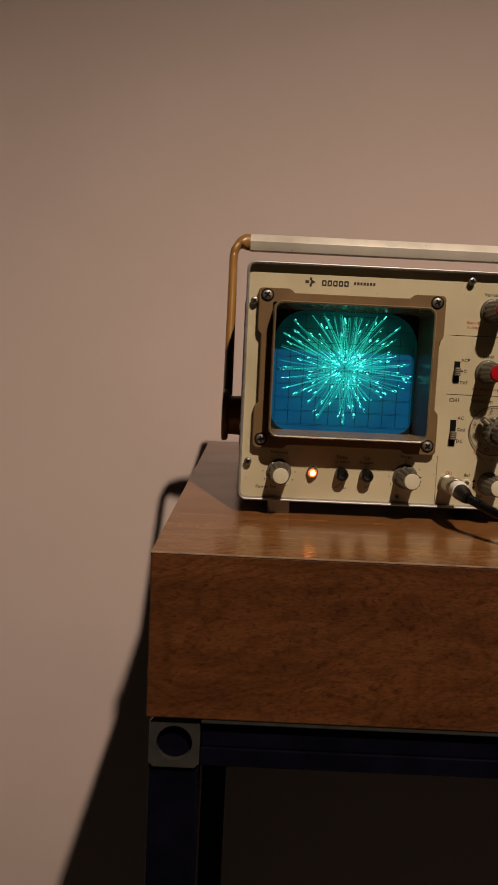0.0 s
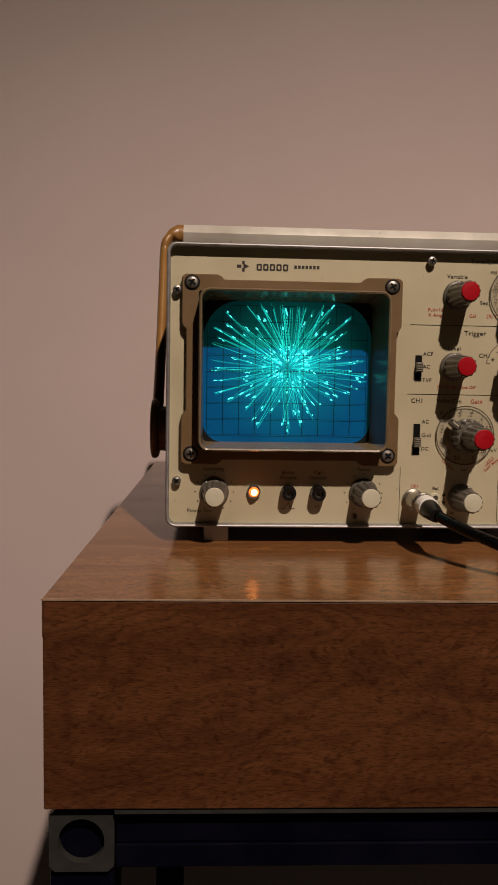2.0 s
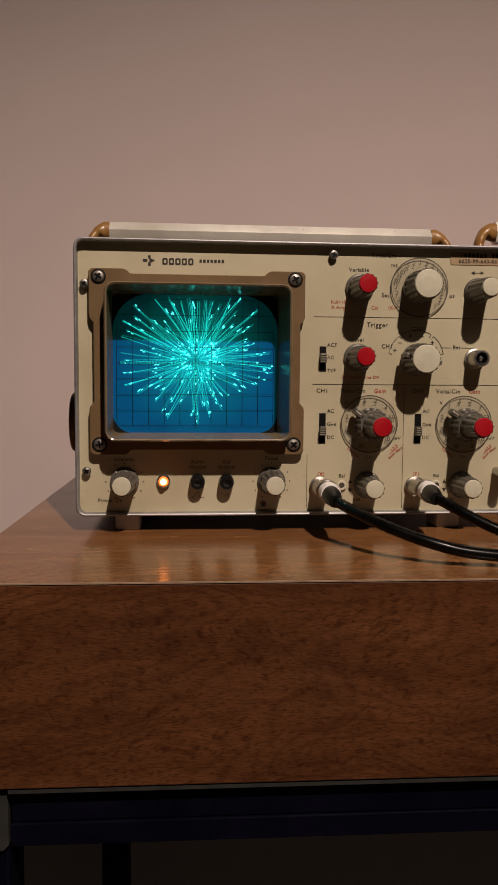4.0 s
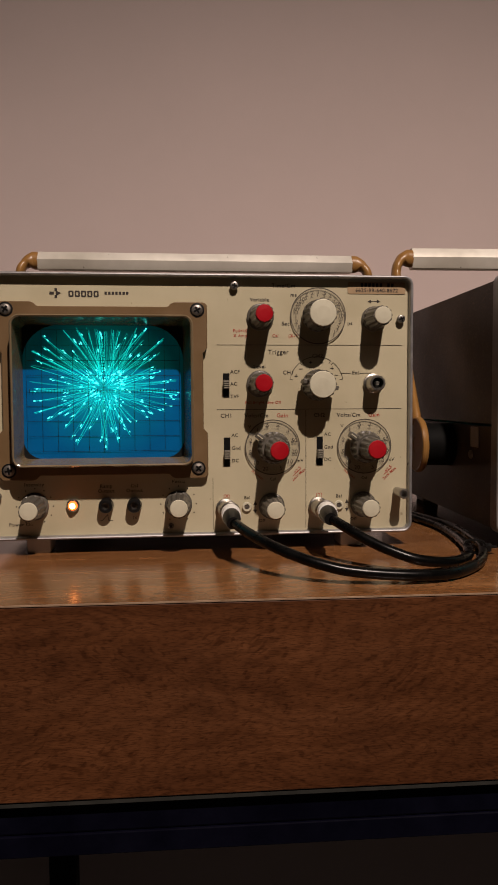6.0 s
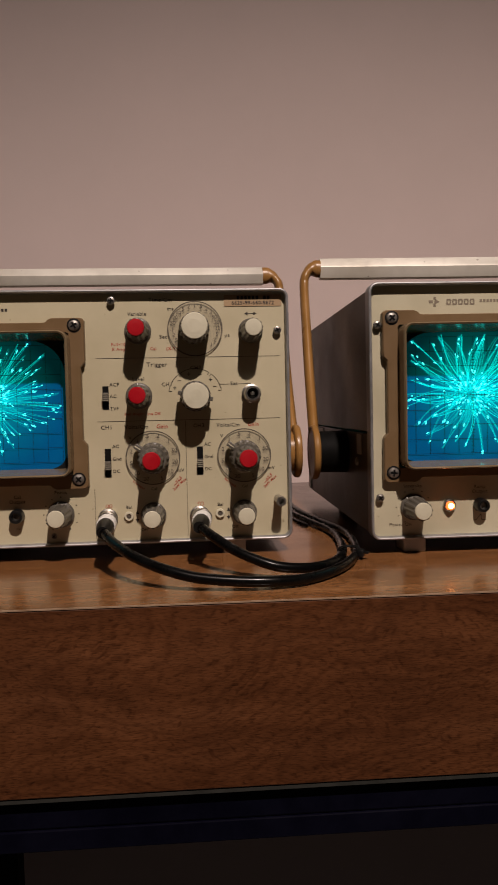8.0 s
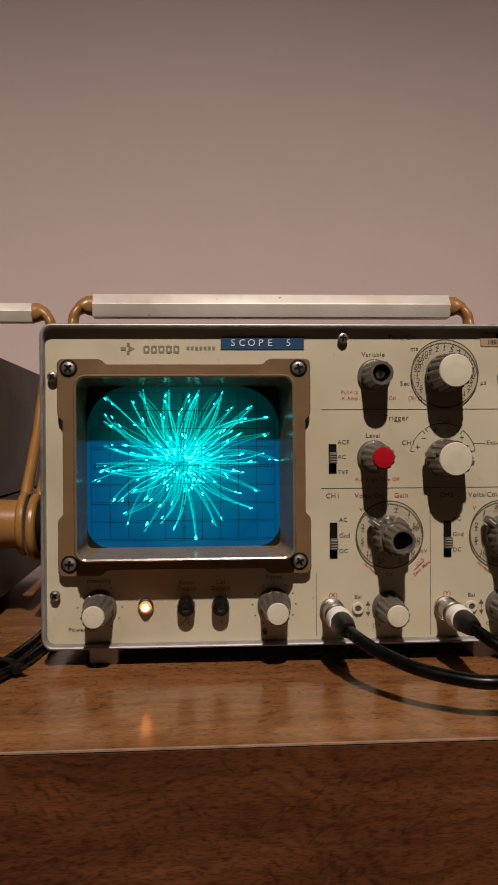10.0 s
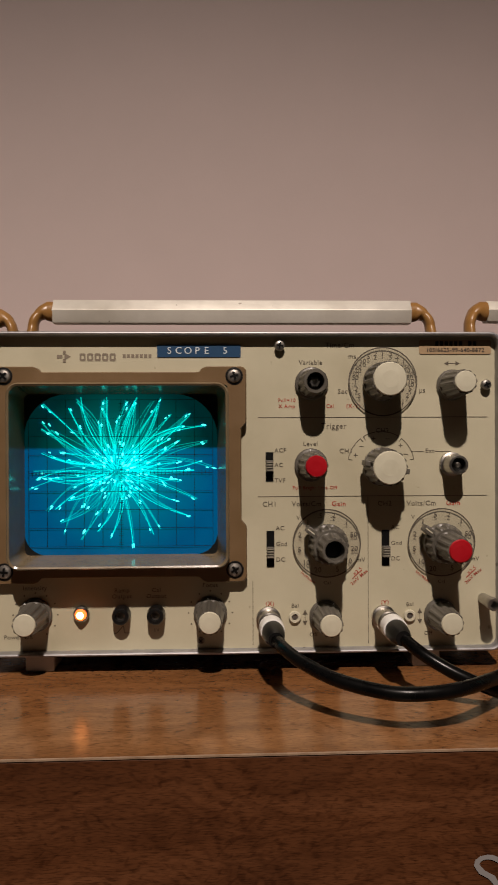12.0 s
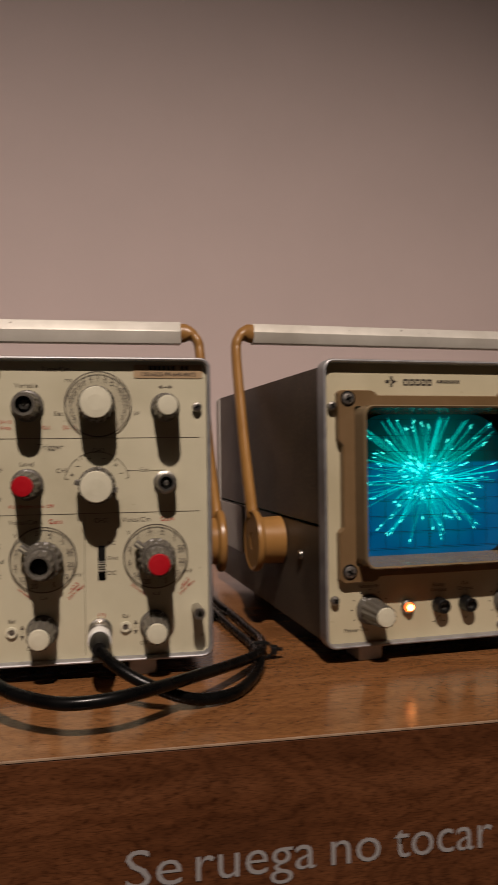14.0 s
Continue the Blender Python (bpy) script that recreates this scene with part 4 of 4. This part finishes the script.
    line(0.1940, 0.1940, -0.1450, -0.0655)

    # trigger
    small_knob(s, 0.1630, -0.0478, M_RED, -0.0180, 0.0056, 0.0090, 95)
    large_knob(s, 0.2013, -0.0488, 168, True)
    coax_jack(s, 0.2398, -0.0478, True)
    t("Trigger", 0.0040, 0.1755, -0.0268)
    t("Level", 0.0033, 0.1628, -0.0364)
    t("Pull Bright Line Off", 0.0026, 0.1650, -0.0602, M_REDINK)
    for body, v in (("ACF", -0.0399), ("AC", -0.0478), ("TVF", -0.0562)):
        t(body, 0.0031, 0.1432, v, M_INK, "LEFT")
    t("CH1", 0.0034, 0.1822, -0.0404)
    t("CH2", 0.0034, 0.2020, -0.0293)
    t("Ext", 0.0032, 0.2280, -0.0405)
    line(0.2178, 0.2248, -0.0408, -0.0408)
    line(0.2308, 0.2400, -0.0408, -0.0408)
    bm = bmesh.new()
    for a0, a1 in ((10, 52), (58, 122), (128, 170)):
        dial_ring(0.2013, -0.0480, 0.0182, 0.00035, FACE - 0.0002, bm, a0, a1)
    part("printed_arc", bm, print_ink, panel, "", False, VB)
    for a in (10, 52, 58, 122, 128, 170):
        own = box(0.0160, 0.0182, FACE - 0.00022, FACE - 0.00004, -0.00015, 0.00015)
        bmesh.ops.rotate(own, verts=own.verts, cent=(0, 0, 0), matrix=Matrix.Rotation(-radians(a), 3, "Y"))
        bmesh.ops.translate(own, verts=own.verts, vec=(0.2013, 0, -0.0480))
        part("printed_line", own, print_ink, panel, "", False, VB)
    for a, body in ((24, "–"), (44, "+"), (76, "–"), (106, "+"), (136, "–"), (160, "+")):
        t(body, 0.0044, 0.2013 + 0.0148 * math.cos(radians(a)), -0.0480 + 0.0148 * math.sin(radians(a)))
    slide_switch(s, 0.1405, -0.0566, -0.0408, -0.0482)

    # the two channels
    for du, ch, axis in ((0.0, "CH1", "(X)"), (0.0627, "CH2", "(Y)")):
        marks = [(104, ".5"), (132, "1"), (163, "2"), (193, "5"), (223, "10"), (251, "20"), (77, ".2"), (47, ".1"), (17, "50"), (-12, "20"), (-40, "10"), (-68, "5")]
        dial(s, panel, 0.1713 + du, -0.0902, 0.0184, marks, 0.0040)
        gain_knob(s, 0.1716 + du, -0.0904, None if capless and not du else M_RED)
        small_knob(s, 0.1705 + du, -0.1297, M_IVORY, -0.0165, 0.0057, 0.0088, 60)
        coax_jack(s, 0.1396 + du, -0.1308, False)
        part("trimmer", lathe(0.1538 + du, -0.1300, [(0.0032, FACE - 0.0001), (0.0032, FACE - 0.0014), (0.0029, FACE - 0.0018), (0.0018, FACE - 0.0018), (0.0017, FACE - 0.0004)], 24), M_IVORY, s, "small ivory trimmer ring", True, VB)
        part("trimmer_core", lathe(0.1538 + du, -0.1300, [(0.0015, FACE - 0.0003), (0.0015, FACE - 0.0010)], 16), M_SCREW, s, "", True, VB)
        slide_switch(s, 0.1408 + du, -0.1028, -0.0834, -0.0948)
        t(ch, 0.0036, 0.1366 + du, -0.0690, M_INK, "LEFT")
        t("Volts/Cm", 0.0036, 0.1525 + du, -0.0690, M_INK, "LEFT")
        t("Gain", 0.0036, 0.1742 + du, -0.0690, M_REDINK, "LEFT")
        t("V", 0.0031, 0.1560 + du, -0.0765)
        t("mV", 0.0031, 0.1900 + du, -0.0995)
        for body, v in (("AC", -0.0820), ("Gnd", -0.0906), ("DC", -0.0990)):
            t(body, 0.0031, 0.1438 + du, v, M_INK, "LEFT")
        t(axis, 0.0031, 0.1404 + du, -0.1228, M_REDINK)
        t("Bal", 0.0029, 0.1540 + du, -0.1240)
        t("Off", 0.0029, 0.1640 + du, -0.1398)
        t("×2.5", 0.0027, 0.1882 + du, -0.1058, M_REDINK, "CENTER", 42)
        t("2mV Max", 0.0026, 0.1890 + du, -0.1090, M_REDINK, "CENTER", 42)
        t("Increase", 0.0024, 0.1612 + du, -0.1088, M_REDINK, "CENTER", -38)
        t("Cal", 0.0026, 0.1715 + du, -0.1118)
        own = box(-0.0035, 0.0035, FACE - 0.0002, FACE - 0.00003, -0.0002, 0.0002)
        bmesh.ops.rotate(own, verts=own.verts, cent=(0, 0, 0), matrix=Matrix.Rotation(radians(-42), 3, "Y"))
        bmesh.ops.translate(own, verts=own.verts, vec=(0.1878 + du, 0, -0.1074))
        part("printed_line", own, M_REDINK, panel, "", False, VB)
        bm = prism([(0.1595 + du, -0.1262), (0.1608 + du, -0.1288), (0.1582 + du, -0.1288)], FACE - 0.0002, FACE - 0.00003)
        prism([(0.1595 + du, -0.1348), (0.1608 + du, -0.1322), (0.1582 + du, -0.1322)], FACE - 0.0002, FACE - 0.00003, 0, bm)
        box(0.1594 + du, 0.1596 + du, FACE - 0.0002, FACE - 0.00003, -0.1325, -0.1285, 0, bm)
        part("printed_arrow", bm, print_ink, panel, "", False, VB)

    # stock plate, and the tape on one of them
    plate = part("stock_label", loft([round_rect(0.2224, 0.2620, 0.0122, 0.0200, 0.0012, q, 4) for q in (FACE - 0.0001, FACE - 0.0004)]), M_STICKER, s, "buff stock number label", False, VB)
    words(stock, 0.0035 if len(stock) < 18 else 0.0031, 0.2422, 0.0144, FACE - 0.0006, M_INK, plate, "CENTER", 0, "printed_text", VB, 0.0, 1.12, 0.016)
    for k in range(9):
        if k != 6:
            part("printed_bar", box(0.2312 + k * 0.0026, 0.2330 + k * 0.0026, FACE - 0.0006, FACE - 0.00045, 0.0168, 0.0192), M_INK, plate, "", False, VB)
    if tape:
        part("side_label", box(-0.0141, -0.0130, 0.0370, 0.0515, -0.0930, -0.0785), M_REAR, s, "small grey paper label on the cover", False, VB)
        strip = part("tape_label", loft([round_rect(0.0802, 0.1252, 0.0106, 0.0172, 0.0004, q, 3) for q in (FACE - 0.0001, FACE - 0.0005)]), M_TAPE, s, "blue embossed tape label", False, VB)
        x = 0.0868
        for c in "SCOPE 5":
            if c != " ":
                words(c, 0.0052, x, 0.0140, FACE - 0.0007, M_TAPEWORD, strip, "CENTER", 0, "embossed_letter", VB, 0.0001)
            x += 0.0050
    return s


SCOPES = [
    oscilloscope(0.0, 0.0, 0.898, "cream oscilloscope with red capped knobs and a green starburst", 3, 96, (0.0600, -0.0500, 0.044, 0.3), False, False, "6625-99-640-8672", True, 0.003, -0.0045, -0.0022),
    oscilloscope(0.3324, -0.0155, -0.536, "cream oscilloscope with a blue tape label and two missing caps", 5, 84, (0.0575, -0.0510, 0.044, 1.6), True, True, "10S/6625-99-640-8672", False, -0.001, 0.0065, 0.0002, 0.0094),
    oscilloscope(0.6805, -0.0203, 4.10, "cream oscilloscope turned slightly aside, with a green starburst", 8, 90, (0.0570, -0.0490, 0.046, 0.3), False, False, "6625-99-640-8672", True, 0.009, 0.0, 0.0004, 0.0085),
]


# ---- cables ----
def at(x, y, z):
    return Vector((x / 1000, y / 1000, z / 1000 + ZB))


def along(a, b, profile, seg=28, squeeze=None):
    d = (b - a).normalized()
    x = d.cross(Vector((0, 0, 1))).normalized()
    y = x.cross(d)
    return loft([[a + d * q + (x * math.cos(2 * math.pi * i / seg) + y * math.sin(2 * math.pi * i / seg)) * r for i in range(seg)] for r, q in profile])


def cable(jack, points, label, boot_white):
    """A coaxial cable: plug on the jack, boot, and the sheath to where it goes out of sight."""
    c = tagged(new("coaxial_cable"), label, "cable", "cables of the oscilloscopes")
    base = at(*jack)
    c.location = base
    pts = [at(*p) for p in points]
    first = pts[0]

    def add(name, bm, material, note=""):
        bmesh.ops.translate(bm, verts=bm.verts, vec=-base)
        return part(name, bm, material, c, note)
    d = (first - base).normalized()
    n = (first - base).length
    add("plug", along(base, first, [(0.0056, 0.0005), (0.0064, 0.0010), (0.0064, 0.0028), (0.0058, 0.0034), (0.0058, 0.0062), (0.0061, 0.0067)]), M_STEEL, "nickel coaxial plug")
    add("collar", along(base, first, [(0.0061, 0.0069), (0.0064, 0.0074), (0.0063, 0.0150), (0.0060, 0.0156)]), boot_white, "white plastic collar")
    add("boot", along(base, first, [(0.0056, 0.0157), (0.0056, 0.0195), (0.0050, 0.0250), (0.0043, n + 0.002), (0.0038, n + 0.004)]), M_BLACK, "black strain relief boot")
    add("sheath", tube([first - d * 0.004, first] + pts[1:], lambda f: 0.0031 if f < 0.62 else max(0.0025, 0.0031 - (f - 0.62) * 0.02), 20, 8), M_CABLE, "black rubber sheath")
    return c


L = -155.1
cable((141.5, -8, -130.3), [(141.5, -36, -132.8), (149.7, -56, -136.5), (161, -74, -140.5), (173, -84, -144.5), (186, -91, -148), (200, -94.5, -151), (221, -97, -153), (243, -97, -154), (264, -88, L), (286, -64, L), (302, -30, L),
      (310, 5, L), (314, 60, L), (304, 118, L), (294, 194, L), (293, 330, L), (295, 440, L)], "black coaxial cable looping over the wood from the X input", M_WHITE)
cable((204.2, -8, -130.2), [(202.0, -36, -131.5), (210, -50, -136), (221, -60, -142), (233, -67, -147), (248, -71, -151.5), (268, -66, -154), (286, -46, L), (297, -15, L),
      (303, 25, L), (304, 70, L), (294, 125, L), (284, 195, L), (284, 330, L), (286, 440, L)], "black coaxial cable looping over the wood from the Y input", M_WHITE)
cable((471.8, -24, -130.5), [(472.5, -51, -131.0), (475.5, -64, -132.5), (482.5, -76, -135.5), (496, -91, -139), (514, -102, -141), (528, -105.7, -141), (546, -102.5, -140.5), (566, -87, -141.6), (585, -66, -144), (604, -43, -147), (622, -16, -150.5),
      (633, 8, -152), (637, 38, -154), (635, 75, L), (631, 124, L), (626, 171, L), (619, 300, L), (614, 440, L)], "black coaxial cable looping over the wood from the X input", M_WHITE)
cable((534.6, -24.5, -130.5), [(534.8, -51, -131.2), (541, -63, -136), (552, -71, -142), (566, -75, -148), (583, -73, -154), (603, -64, L), (619, -37, L), (628, -8, L), (629.5, 25, L), (626, 60, L), (622, 100, L), (617, 171, L), (610, 300, L), (606, 440, L)],
      "black coaxial cable looping over the wood from the Y input", M_WHITE)


def cable_tie(x, y, z, yaw, tail):
    """A narrow strap round two cables lying side by side, with its cut end standing off."""
    ob = tagged(new("cable_tie"), "black nylon cable tie round two cables", "cable tie", "ties on the cables")
    ob.matrix_world = Matrix.Translation(at(x, y, z)) @ Matrix.Rotation(radians(yaw), 4, "Z")
    a = round_rect(-0.0064, 0.0064, -0.0038, 0.0044, 0.0036, 0)
    rings = [[(p * k, q, r * k) for p, _, r in a] for k, q in ((1.0, -0.0024), (1.14, -0.0024), (1.14, 0.0024), (1.0, 0.0024), (1.0, -0.0024))]
    part("strap", loft(rings, False, False), M_BLACK, ob)
    part("lock", box(0.0066, 0.0104, -0.0030, 0.0030, -0.0022, 0.0030, 0.0010), M_BLACK, ob)
    part("cut_end", box(0.0100, tail, -0.0017, 0.0017, 0.0002, 0.0016, 0.0003), M_BLACK, ob)


cable_tie(299.5, -23, -154.7, -22, 0.0135)
cable_tie(631.0, 6, -153.2, -16, 0.0138)
